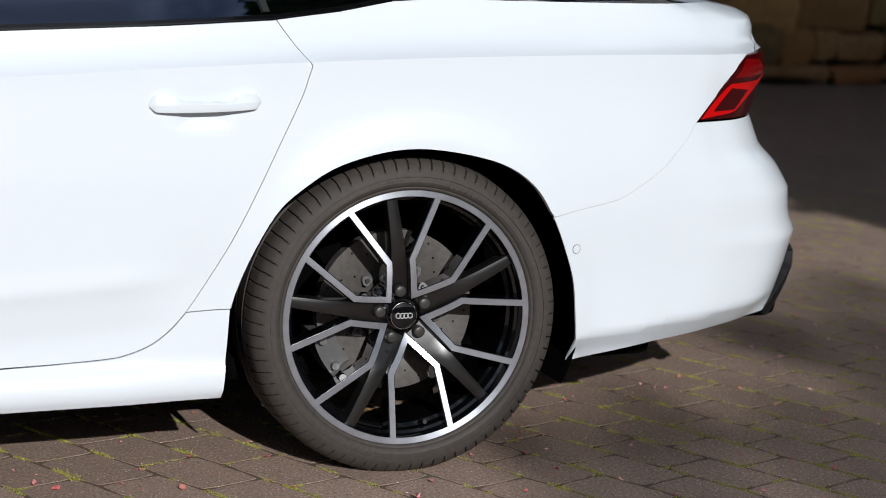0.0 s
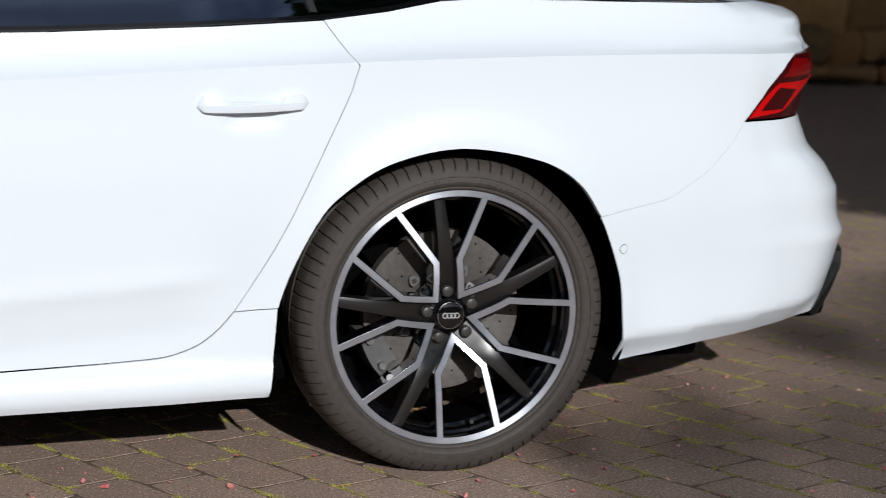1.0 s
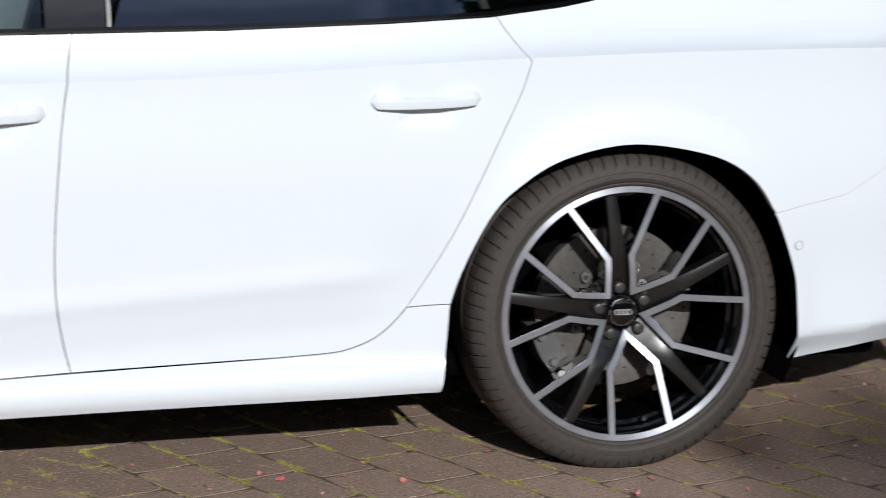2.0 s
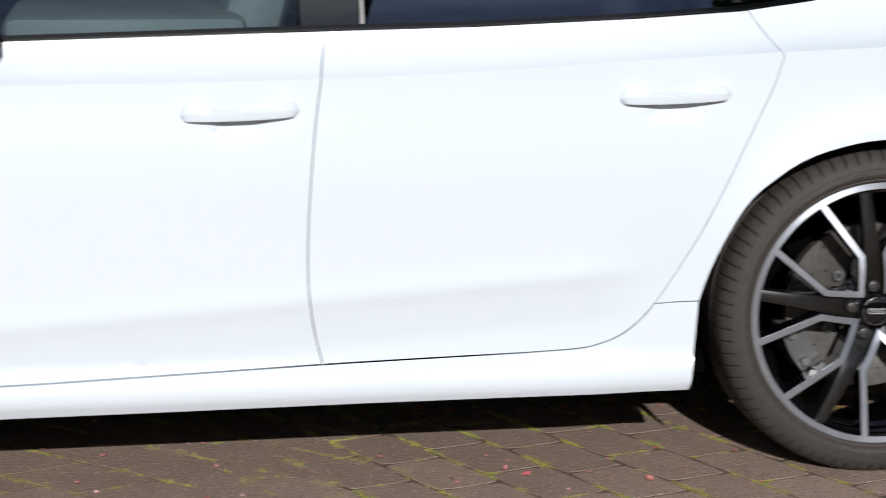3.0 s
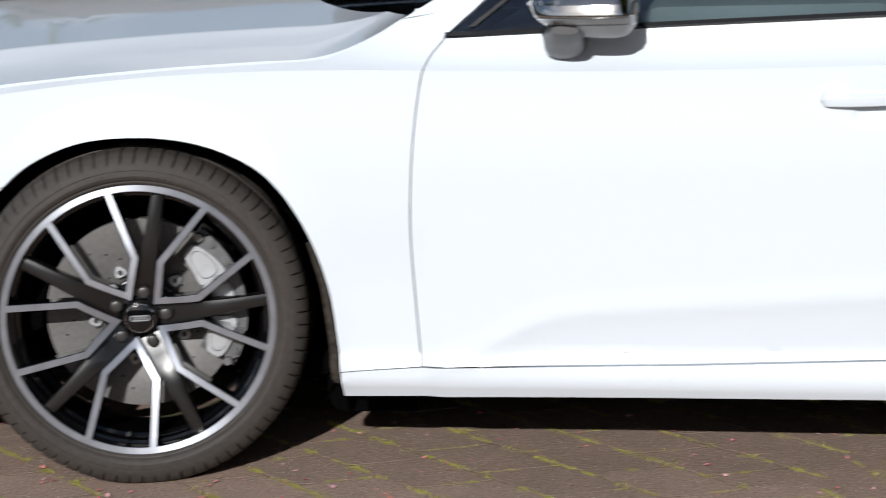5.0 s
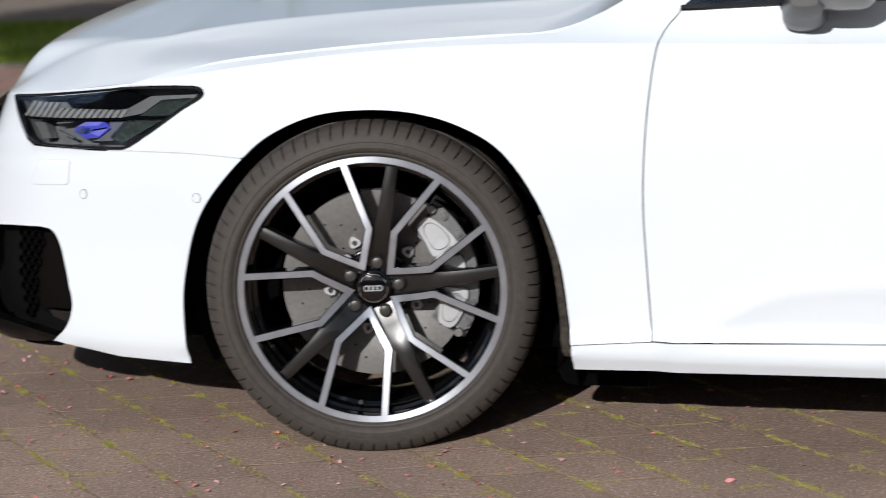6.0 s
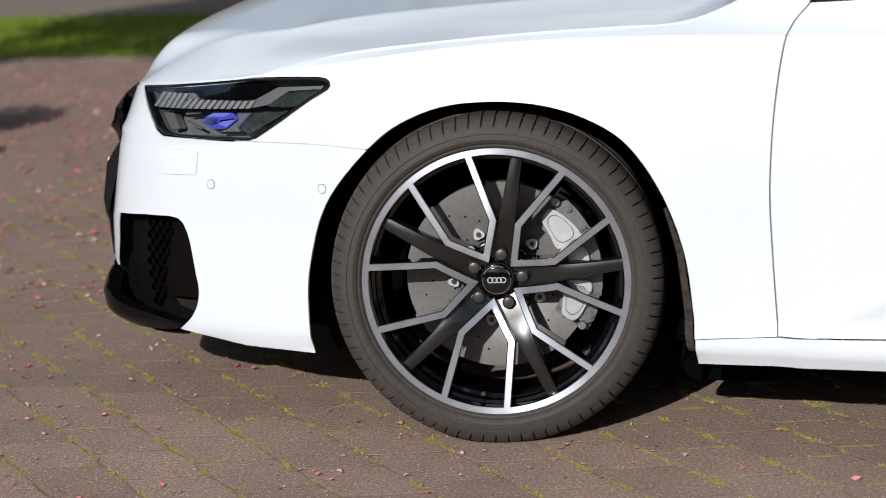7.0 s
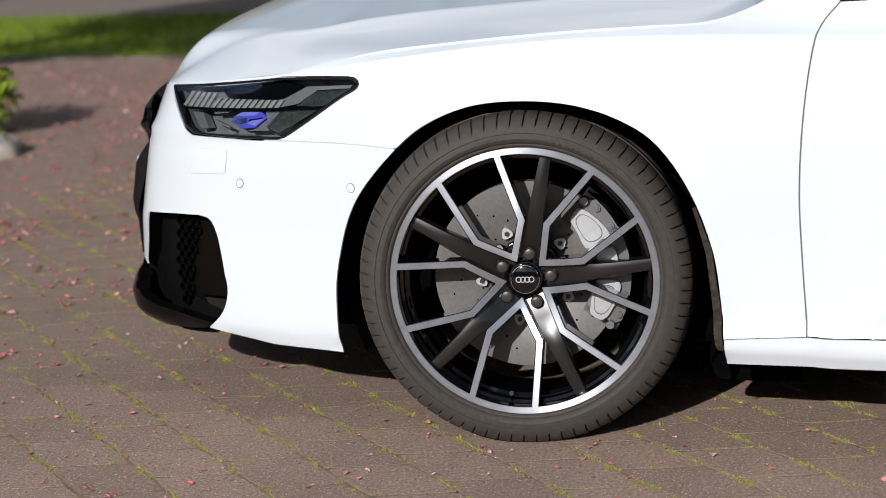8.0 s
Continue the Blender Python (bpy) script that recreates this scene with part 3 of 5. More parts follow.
def across(name, mat, xs_of, y_of, z_of, na=48, nb=56, depth=0.012, label="", parent=car):
    """A sheet from flank to flank: a runs aft, v from -1 (near) to 1 (far)."""
    a = np.linspace(0, 1, na)[:, None]
    v = np.linspace(-1, 1, nb)[None, :]
    q = 1 - np.abs(v)
    x = xs_of(a, q) + 0 * v
    e = y_of(x)
    y = MID + v * (MID - e)
    z = z_of(x, q)
    bm = bmesh.new()
    vs = [[bm.verts.new((float(x[i, j]), float(y[i, j]), float(z[i, j]))) for j in range(nb)] for i in range(na)]
    for i in range(na - 1):
        for j in range(nb - 1):
            bm.faces.new((vs[i][j], vs[i][j + 1], vs[i + 1][j + 1], vs[i + 1][j]))
    bmesh.ops.recalc_face_normals(bm, faces=bm.faces)
    up = sum(f.normal.z for f in bm.faces)
    if up < 0:
        bmesh.ops.reverse_faces(bm, faces=bm.faces)
    rim = [e for e in bm.edges if e.is_boundary]
    r = bmesh.ops.extrude_edge_only(bm, edges=rim)
    bmesh.ops.translate(bm, vec=(0, 0, -depth), verts=[g for g in r["geom"] if isinstance(g, bmesh.types.BMVert)])
    me = bpy.data.meshes.new(name)
    bm.to_mesh(me)
    bm.free()
    me.shade_smooth()
    me.set_sharp_from_angle(angle=radians(40))
    return link(name, me, mat, parent, label)


RIDGE, DOME = 0.213, 0.40  # two pressed lines along the bonnet, as shares of its half width


def bonnet_z(x, q):
    """Hollow flank up to the ridge, a flatter field to the dome line, then the crown."""
    s, c = spline(x, SEAM_X, SEAM_Z), spline(x, CROWN_X, CROWN_Z)
    t = np.clip(q / RIDGE, 0, 1)
    low = 0.47 * (0.80 * t + 0.20 * t**3)
    mid = 0.47 + 0.16 * np.clip((q - RIDGE) / (DOME - RIDGE), 0, 1)
    top = 1 - 0.37 * (1 - np.clip((q - DOME) / 0.60, 0, 1)) ** 1.4
    w = np.where(q < RIDGE, low, np.where(q < DOME, mid, top))
    return np.maximum(s + (c - s) * w, 0.75)


def bonnet_front(q):
    """Front edge: along the headlight to the nose corner, where the ridge starts, then above the grille."""
    u = np.where(q < RIDGE, -0.62 - 0.46 * q / RIDGE, -1.08 - 0.77 * (q - RIDGE) / (1 - RIDGE))
    z = np.interp(-u, [0.62, 0.82, 1.025, 1.08, 1.85], [0.802, 0.786, 0.769, 0.763, 0.760])
    return skin(u, z)


def bonnet():
    """Bonnet between the fender seams, its front edge following headlight and grille."""
    near_q = np.concatenate([np.linspace(0, RIDGE - 0.008, 14), np.linspace(RIDGE, DOME - 0.008, 12), np.linspace(DOME, 1, 18)])
    v = np.concatenate([near_q - 1, 1 - near_q[-2::-1]])[None, :]
    na, nb = 90, v.shape[1]
    a = np.linspace(0, 1, na)[:, None] ** 1.6
    q = 1 - np.abs(v)
    lip = bonnet_front(q)
    x = lip[..., 0] * (1 - a) + (0.574 - 0.33 * step(0, 0.75, q)) * a
    near = spline(x, SEAM_X, SEAM_P[:, 1]) + 0.004
    k = step(0.0, 0.30, a)
    y = lip[..., 1] * (1 - k) + (near + (MID - near) * q) * k
    y = np.where(v > 0, 2 * MID - y, y)
    reach = 0.24 - 0.15 * step(RIDGE, 0.34, q)
    rise = 1 - (1 - np.clip(a / reach, 0, 1)) ** 2.6
    z = lip[..., 2] + (bonnet_z(x, q) - lip[..., 2]) * rise
    bm = bmesh.new()
    vs = [[bm.verts.new((float(x[i, j]), float(y[i, j]), float(z[i, j]))) for j in range(nb)] for i in range(na)]
    for i in range(na - 1):
        for j in range(nb - 1):
            bm.faces.new((vs[i][j], vs[i][j + 1], vs[i + 1][j + 1], vs[i + 1][j]))
    bmesh.ops.recalc_face_normals(bm, faces=bm.faces)
    if sum(f.normal.z for f in bm.faces) < 0:
        bmesh.ops.reverse_faces(bm, faces=bm.faces)
    r = bmesh.ops.extrude_edge_only(bm, edges=[e for e in bm.edges if e.is_boundary])
    bmesh.ops.translate(bm, vec=(0, 0, -0.012), verts=[g for g in r["geom"] if isinstance(g, bmesh.types.BMVert)])
    me = bpy.data.meshes.new("bonnet")
    bm.to_mesh(me)
    bm.free()
    me.shade_smooth()
    me.set_sharp_from_angle(angle=radians(40))
    return link("bonnet", me, WHITE, car)


bonnet()

RAIL_X, RAIL_Z = [0.578, 1.0, 1.4, 2.0, 2.6, 3.2, 3.8, 4.1], [0.976, 1.215, 1.365, 1.395, 1.335, 1.215, 1.095, 1.055]
TOP_X, TOP_Z = [0.10, 0.588, 1.0, 1.4, 2.0, 2.6, 3.2, 3.8, 4.12], [1.0, 1.20, 1.36, 1.42, 1.432, 1.375, 1.25, 1.11, 1.045]


def green(u, z):
    """Greenhouse flank above the belt line."""
    u, z = np.asarray(u, float), np.asarray(z, float)
    b = np.interp(u, BELT_X, BELT_Z)
    base = skin(u, b)
    return np.stack([u, base[..., 1] + 0.42 * (z - b) + 0.25 * np.clip(z - b, 0, None) ** 2, z], -1)


def rail_y(x):
    return green(x, spline(x, RAIL_X, RAIL_Z))[..., 1]


def top_z(x, q):
    r, t = spline(x, RAIL_X, RAIL_Z), spline(x, TOP_X, TOP_Z)
    return r + (t - r) * (1 - (1 - q) ** 2.4)


def screen_z(x, q, ):
    return np.interp(x, [0.1, 1.15], [0.995, 1.385]) + 0.03 * np.sin(np.clip((x - 0.1) / 1.05, 0, 1) * math.pi) - 0.05 * (1 - q) ** 2.4


across("windscreen", GLASS_TINT, lambda a, q: (0.63 - 0.36 * step(0, 0.75, q)) * (1 - a) + (1.30 - 0.12 * step(0, 0.9, q)) * a,
       lambda x: rail_y(np.clip(x, 0.6, 2)) + 0.012, lambda x, q: np.minimum(screen_z(x, q), 1.4) * (q > 0.12) + (q <= 0.12) * (screen_z(x, q) * (q / 0.12) + spline(x, RAIL_X, RAIL_Z) * (1 - q / 0.12)), depth=0.005, label="tinted windscreen")
across("roof", WHITE, lambda a, q: (1.32 - 0.12 * step(0, 0.9, q)) * (1 - a) + 2.55 * a, rail_y, top_z)
across("rear_window", GLASS_DARK, lambda a, q: 2.57 * (1 - a) + 3.62 * a, rail_y, lambda x, q: top_z(x, q) - 0.003, depth=0.005, label="dark tinted rear window")
across("boot_lid", WHITE, lambda a, q: 3.40 * (1 - a) + (3.80 + 0.06 * step(0, 0.8, q)) * a, lambda x: 0.20 + 0 * x, lambda x, q: np.minimum(top_z(x, q), 1.046 - 0.016 * step(3.55, 3.85, x)))

DLO_TOP = curve_through([(0.668, 0.9405), (0.716, 0.982), (0.772, 1.028), (0.90, 1.115), (1.16, 1.245), (1.5, 1.325), (2.0, 1.345), (2.45, 1.285), (2.75, 1.19), (2.95, 1.095), (2.885, 1.054)])
side_frame = [(0.578, 0.976), (1.0, 1.215), (1.4, 1.365), (2.0, 1.395), (2.6, 1.335), (3.2, 1.215), (3.40, 1.13), (3.50, 1.063), (3.0, 1.060)] + DLO_TOP[::-1] + [(0.664, 0.9395), (0.65, 0.986)]
both("roof_side", side_frame, WHITE, car, surface=green, gap=0.0003)
for fl in (False, True):
    front = cut(DLO_TOP, lambda p: p[0] < 1.66)
    rear = cut(DLO_TOP, lambda p: p[0] > 1.81)
    belt_f = [(x, float(np.interp(x, BELT_X, BELT_Z)) + 0.006) for x in (0.690, 0.9, 1.15, 1.4, 1.665)]
    belt_r = [(x, float(np.interp(x, BELT_X, BELT_Z)) + 0.006) for x in (1.80, 2.0, 2.3, 2.6, 2.76, 2.87)]
    link("window_pane", panel_mesh("window_pane", belt_f + [(1.665, 1.336)] + front[::-1][:-1], surface=green, lift=-0.008, depth=0.004, mirrored=fl, cell=0.04), GLASS_TINT, car, "lightly tinted front side window").visible_shadow = False
    link("window_pane", panel_mesh("window_pane", belt_r + rear[::-1][:-1], surface=green, lift=-0.008, depth=0.004, mirrored=fl, cell=0.04), GLASS_DARK, car, "dark tinted rear side window")
    link("pillar_cover", panel_mesh("pillar_cover", [(1.667, 0.972), (1.790, 0.978), (1.790, 1.343), (1.667, 1.336)], surface=green, lift=-0.005, mirrored=fl, cell=0.04), PILLAR_GLOSS, car, "gloss black pillar cover")
    link("window_divider", panel_mesh("window_divider", [(1.791, 0.976), (1.799, 0.977), (1.799, 1.345), (1.791, 1.345)], surface=green, lift=-0.003, gap=0.0, mirrored=fl, cell=0.04), SATIN_ALU, car, "thin grey window guide")
    strip = [(x, float(np.interp(x, BELT_X, BELT_Z)) + 0.0015) for x in (0.668, 0.9, 1.15, 1.4, 1.7, 2.0, 2.3, 2.6, 2.76, 2.885)]
    top = [(x, z + 0.0075) for x, z in strip]
    link("window_trim", panel_mesh("window_trim", strip + top[::-1], surface=green, lift=0.006, gap=0.0, mirrored=fl), BLACK_GLOSS, car, "gloss black window trim strip")
    post = [(2.585, 1.022), (2.600, 1.022), (2.52, 1.27), (2.50, 1.27)]
    link("window_divider", panel_mesh("window_divider", post, surface=green, lift=-0.003, gap=0.0, mirrored=fl), BLACK_SATIN, car)
    post = [(0.716, 0.958), (0.728, 0.958), (0.900, 1.090), (0.888, 1.090)]
    link("window_divider", panel_mesh("window_divider", post, surface=green, lift=-0.003, gap=0.0, mirrored=fl), BLACK_SATIN, car)

# floor pan, inner shells and arch liners
bm = bmesh.new()
box(bm, (1.46, MID, 0.21), (4.4, 1.55, 0.06), bevel=0.02)
box(bm, (1.46, MID, 0.23), (1.98, 1.80, 0.07), bevel=0.02)
box(bm, (1.46, MID, 0.55), (1.9, 1.74, 0.62), bevel=0.02)
box(bm, (3.72, MID, 0.62), (0.45, 1.35, 0.55), bevel=0.03)
# added to close a gap in the shadow under the rear bumper
box(bm, (3.74, MID, 0.33), (0.62, 1.5, 0.16), bevel=0.03)
box(bm, (-0.72, MID, 0.48), (0.35, 1.3, 0.40), bevel=0.03)
# two blocks added to stop sun streaks behind the sills' front ends
box(bm, (0.535, 0.20, 0.40), (0.17, 0.34, 0.40), bevel=0.01)
box(bm, (0.535, 2 * MID - 0.20, 0.40), (0.17, 0.34, 0.40), bevel=0.01)
part("underbody", bm, LINER, car, "black underbody and inner shell, with blocks added against light leaks", smooth=False)
for cx in (0.0, 2.926):
    for far in (0, 1):
        bm = bmesh.new()
        rows = []
        for yy in (0.008, 0.05, 0.36):
            rows.append([bm.verts.new((cx + 0.412 * 1.06 * math.cos(a), (2 * MID - yy) if far else yy, 0.352 + (0.405 if cx else 0.410) * math.sin(a))) for a in np.linspace(-0.45, math.pi + 0.45, 40)])
        back = [bm.verts.new((v.co.x, v.co.y, v.co.z)) for v in rows[-1]]
        for a, b in zip(rows, rows[1:]):
            for j in range(len(a) - 1):
                bm.faces.new((a[j], a[j + 1], b[j + 1], b[j]))
        bm.faces.new(back)
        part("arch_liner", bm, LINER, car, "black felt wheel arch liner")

both("arch_edge", [(0.432, 0.200), (0.428, 0.295), (0.411, 0.427), (0.380, 0.520), (0.372, 0.518), (0.396, 0.42), (0.411, 0.29), (0.418, 0.2)], MUD, car, "muddy inner edge of the wheel arch", gap=0.0, lift=-0.016, depth=0.01, cell=0.012)

# cabin
bm = bmesh.new()
box(bm, (0.95, MID, 0.86), (0.5, 1.5, 0.16), bevel=0.05)
part("dashboard", bm, CABIN, car, "black dashboard")
for sy in (0.42, 1.49):
    bm = bmesh.new()
    box(bm, (1.32, sy, 0.915), (0.50, 0.50, 0.15), bevel=0.03)
    part("seat_cushion", bm, LEATHER, car, "pale leather seat cushion")
bm = bmesh.new()
box(bm, (1.35, 2 * MID - 0.13, 0.90), (1.3, 0.05, 0.14), bevel=0.02)
part("door_card", bm, LEATHER, car, "pale door trim")
for sx, sy in ((1.55, 0.50), (1.55, 1.41), (2.35, 0.5), (2.35, 1.41)):
    bm = bmesh.new()
    box(bm, (sx, sy, 0.83), (0.14, 0.48, 0.56), Matrix.Rotation(radians(14), 3, "Y"), 0.05)
    box(bm, (sx + 0.09, sy, 1.16), (0.10, 0.27, 0.18), Matrix.Rotation(radians(10), 3, "Y"), 0.04)
    part("seat", bm, LEATHER if sx < 2 else CABIN, car, "pale leather seat" if sx < 2 else "dark rear seat")


# ---- wheels ----
def polar(r, deg):
    return (r * math.cos(radians(deg)), r * math.sin(radians(deg)))


TYRE = [(0.020, 0.284), (0.002, 0.2905), (-0.0045, 0.2920), (-0.0080, 0.2945), (-0.0092, 0.2975), (-0.0085, 0.2995), (-0.0105, 0.3005), (-0.0145, 0.3050), (-0.0165, 0.3105), (-0.0160, 0.3170), (-0.0150, 0.3215), (-0.0170, 0.3225), (-0.0165, 0.3265), (-0.0135, 0.3340), (-0.0108, 0.3390), (-0.0080, 0.3435), (-0.0042, 0.3480), (0.000, 0.3520), (0.005, 0.3557), (0.011, 0.3588), (0.018, 0.3612), (0.032, 0.3635), (0.052, 0.366), (0.055, 0.359), (0.063, 0.359), (0.066, 0.367), (0.105, 0.368), (0.108, 0.360), (0.118, 0.360), (0.121, 0.368), (0.160, 0.367), (0.163, 0.359), (0.172, 0.359), (0.175, 0.366), (0.205, 0.3625), (0.222, 0.352), (0.236, 0.334), (0.245, 0.31), (0.235, 0.285)]


SLIT = {14: 2, 15: 1, 16: 1, 17: 0, 18: 0, 19: 0, 20: 0, 21: 0, 22: -1}  # how far the shoulder slits lean at each ring


def tread(i, j):
    if i in SLIT and (j - SLIT[i]) % 20 < 2:
        return (-0.0010, 0.0015) if i == 14 else (-0.0045, 0.0045 if i < 20 else 0.001)
    return (0.0, 0.0)


def turned_face(r):
    """Depth of the lathe-cut face at a radius: flat outside, dished to the hub."""
    return float(np.interp(r, [0.04, 0.05, 0.07, 0.09, 0.11, 0.13, 0.15, 0.18, 0.21, 0.28], [0.0390, 0.0335, 0.0240, 0.0155, 0.0085, 0.0042, 0.0020, 0.0008, 0.0, -0.001]))


def ribbon(bm, path, width, thick, chamfer=0.0, drop=0.0):
    """A mitred bar along (x, z) points in the wheel, its face on the turned surface and its back thick behind."""
    p = np.array(path)
    d = np.diff(p, axis=0)
    d = d / np.linalg.norm(d, axis=1)[:, None]
    n = np.stack([-d[:, 1], d[:, 0]], 1)
    m = np.concatenate([n[:1], (n[:-1] + n[1:]) / ((n[:-1] + n[1:]) ** 2).sum(1)[:, None] * 2, n[-1:]])
    rows = []
    for q, k in zip(p, m):
        row = []
        for side, dy in ((0.5, thick), (0.5, chamfer), (0.5 - chamfer / width, 0.0), (chamfer / width - 0.5, 0.0), (-0.5, chamfer), (-0.5, thick)):
            x, z = q + k * width * side
            row.append(bm.verts.new((x, turned_face(math.hypot(x, z)) + drop + dy, z)))
        rows.append(row)
    for a, b in zip(rows, rows[1:]):
        for j in range(5):
            bm.faces.new((a[j], a[j + 1], b[j + 1], b[j]))
    bm.faces.new(rows[0])
    bm.faces.new(rows[-1][::-1])
    return bm


def build_wheel(name, turn, caliper_deg, m, label, big):
    """turn: angle of one dark spoke; caliper_deg: where the brake caliper sits."""
    w = empty(name, car, m)
    tagged(w, label)
    bm = revolve(TYRE, 1560, tread)
    floor_z = -m.translation.z / m.to_scale().z
    for v in bm.verts:  # pressed flat where it stands
        v.co.z = max(v.co.z, floor_z + 0.054 * v.co.y + 0.0004)
    part("tyre", bm, RUBBER, w, "worn black low-profile tyre", angle=22)
    for start, count, rr, tall in ((50, 11, 0.3120, 0.0105), (230, 11, 0.3120, 0.0105), (128, 8, 0.3135, 0.005), (322, 7, 0.3120, 0.008), (96, 5, 0.3150, 0.004)):
        bm = bmesh.new()
        for k in range(count):
            a = radians(start + (2.7 if tall > 0.006 else 1.9) * k)
            r3 = Matrix.Rotation(-a, 3, "Y")
            box(bm, (rr * math.cos(a), -0.0163, rr * math.sin(a)), (tall - 0.002 * (k % 3 == 1), 0.0016, 0.0085 if tall > 0.006 else 0.004), r3, 0.0004)
        part("raised_lettering", bm, RUBBER, w, smooth=False)
    rim = part("rim_barrel", revolve([(0.0, 0.2768), (0.003, 0.2755), (0.020, 0.2725), (0.024, 0.2660), (0.046, 0.2630), (0.052, 0.2565), (0.12, 0.252), (0.20, 0.258), (0.225, 0.278), (0.215, 0.285)], 120), BLACK_GLOSS, w, "gloss black rim barrel", angle=30)
    part("rim_ring", revolve([(0.010, 0.2765), (-0.0012, 0.2765), (-0.0024, 0.2778), (-0.0024, 0.2900), (-0.0008, 0.2916), (0.010, 0.2920)], 160), MACHINED, w, "bright machined outer ring", angle=30)
    for k in range(5):
        d = turn + 72 * k
        bm = bmesh.new()
        rows = []
        for r, half, y in ((0.040, 36.0, 0.052), (0.066, 26.0, 0.0440), (0.090, 16.5, 0.0330), (0.115, 10.6, 0.0220), (0.136, 8.2, 0.0150), (0.160, 6.1, 0.0110), (0.200, 4.3, 0.0098), (0.240, 3.3, 0.0110), (0.2775, 2.6, 0.0140)):
            top = [(v, y + 0.0022 * v * v) for v in (-1.0, -0.93, -0.6, -0.2, 0.2, 0.6, 0.93, 1.0)]
            top = [(v, yy + (0.0022 if abs(v) == 1.0 else 0.0)) for v, yy in top]
            row = []
            for v, yy in [(-1.0, y + 0.042)] + top + [(1.0, y + 0.042)]:
                x, z = polar(r, d + half * v)
                row.append(bm.verts.new((x, yy, z)))
            rows.append(row)
        for a, b in zip(rows, rows[1:]):
            for j in range(len(a) - 1):
                bm.faces.new((a[j], a[j + 1], b[j + 1], b[j]))
        part("dark_spoke", bm, SPOKE_DARK, w, "dark grey lacquered spoke", angle=30)
        c = d + 36
        path = []
        for sign in (-1, 1):
            out, knee, tip = np.array(polar(0.279, c + sign * 14.45)), np.array(polar(0.134, c + sign * 24.2)), np.array(polar(0.052, c))
            arm = [tuple(out + (knee - out) * k / 4) for k in range(4)] + [tuple(knee + (tip - knee) * k / 4) for k in range(5)]
            path = arm if sign < 0 else path + arm[-2::-1]
        bm = bmesh.new()
        ribbon(bm, path, 0.0175, 0.046, 0.0012, 0.0016)
        sp = part("forked_spoke", bm, BLACK_GLOSS, w, "gloss black forked spoke", angle=30)
        bm = bmesh.new()
        ribbon(bm, path, 0.0142, 0.006, 0.0007, -0.0012)
        part("machined_face", bm, MACHINED, w, "bright machined spoke face", angle=30)
    part("hub", revolve([(0.08, 0.0), (0.08, 0.082), (0.060, 0.078), (0.054, 0.070), (0.050, 0.040), (0.046, 0.036), (0.046, 0.0)], 60), BLACK_GLOSS, w, "gloss black wheel centre")
    cap = part("hub_cap", revolve([(0.050, 0.0325), (0.036, 0.0320), (0.032, 0.0300), (0.033, 0.028), (0.0305, 0.02), (0.0290, 0.0)], 60), BLACK_GLOSS, w, "black hub cap with a silver emblem")
    part("cap_ring", revolve([(0.035, 0.0318), (0.0310, 0.0314), (0.0305, 0.0302), (0.033, 0.0292)], 60), CHROME, w)
    bm = bmesh.new()
    for k in range(4):
        rings = []
        for a in np.linspace(0, 2 * math.pi, 20, endpoint=False):
            rings.append([bm.verts.new((0.0093 * (k - 1.5) + rr * math.cos(a), yy, rr * math.sin(a))) for rr, yy in ((0.0069, 0.0300), (0.0065, 0.0276), (0.0048, 0.0276), (0.0044, 0.0300))])
        for a, b in zip(rings, rings[1:] + rings[:1]):
            for j in range(3):
                bm.faces.new((a[j], a[j + 1], b[j + 1], b[j]))
    part("emblem", bm, CALIPER, w, "plain silver ring emblem")
    for k in range(5):
        x, z = polar(0.056, turn + 72 * k)
        bm = bmesh.new()
        cylinder(bm, (x, 0.058, z), (x, 0.034, z), 0.0140, 0.0132, 24)
        cylinder(bm, (x, 0.034, z), (x, 0.031, z), 0.0132, 0.0110, 24)
        cylinder(bm, (x, 0.031, z), (x, 0.0295, z), 0.0110, 0.0060, 24)
        part("wheel_bolt", bm, BOLT, w, "black wheel bolt cover")
    x, z = polar(0.258, turn + 180 + 3)
    bm = bmesh.new()
    cylinder(bm, (x, 0.045, z), (x * 0.97, 0.01, z * 0.97), 0.006, 0.005, 12)
    part("valve", bm, BLACK_SATIN, w)
    # brake
    R = 0.206 if big else 0.186
    disc = part("brake_disc", revolve([(0.105, 0.072), (0.100, 0.078), (0.100, R), (0.132, R), (0.132, 0.078)], 90), DISC if big else DISC_SHADED, w, "grey drilled ceramic brake disc" if big else "drilled brake disc, darkened for shade in the wheel")
    bm = bmesh.new()
    for k in range(44):
        r0 = (0.104, 0.126, 0.148, 0.170)[k % 4]
        x, z = polar(r0, k * 8.18 + (k % 4) * 2)
        cylinder(bm, (x, 0.101, z), (x, 0.0992, z), 0.0023, n=10)
    tagged(part("drill_holes", bm, LINER, w, smooth=False), kind="stuff")
    bm = bmesh.new()
    cylinder(bm, (0, 0.135, 0), (0, 0.06, 0), 0.080, 0.074, 40)
    part("disc_bell", bm, BLACK_SATIN, w)
    for k in range(5):
        x, z = polar(0.101, turn + 36 + 72 * k)
        bm = bmesh.new()
        lug = []
        for q in range(18):
            an = q * math.pi / 9
            lug.append((x + (0.0122 + 0.0016 * math.cos(3 * (an - radians(turn + 36 + 72 * k)))) * math.cos(an), z + (0.0122 + 0.0016 * math.cos(3 * (an - radians(turn + 36 + 72 * k)))) * math.sin(an)))
        prism(bm, lug, 0.088, 0.102)
        lug_part = part("disc_lug", bm, CALIPER if big else CALIPER_DARK, w, "pale alloy disc lug", smooth=False)
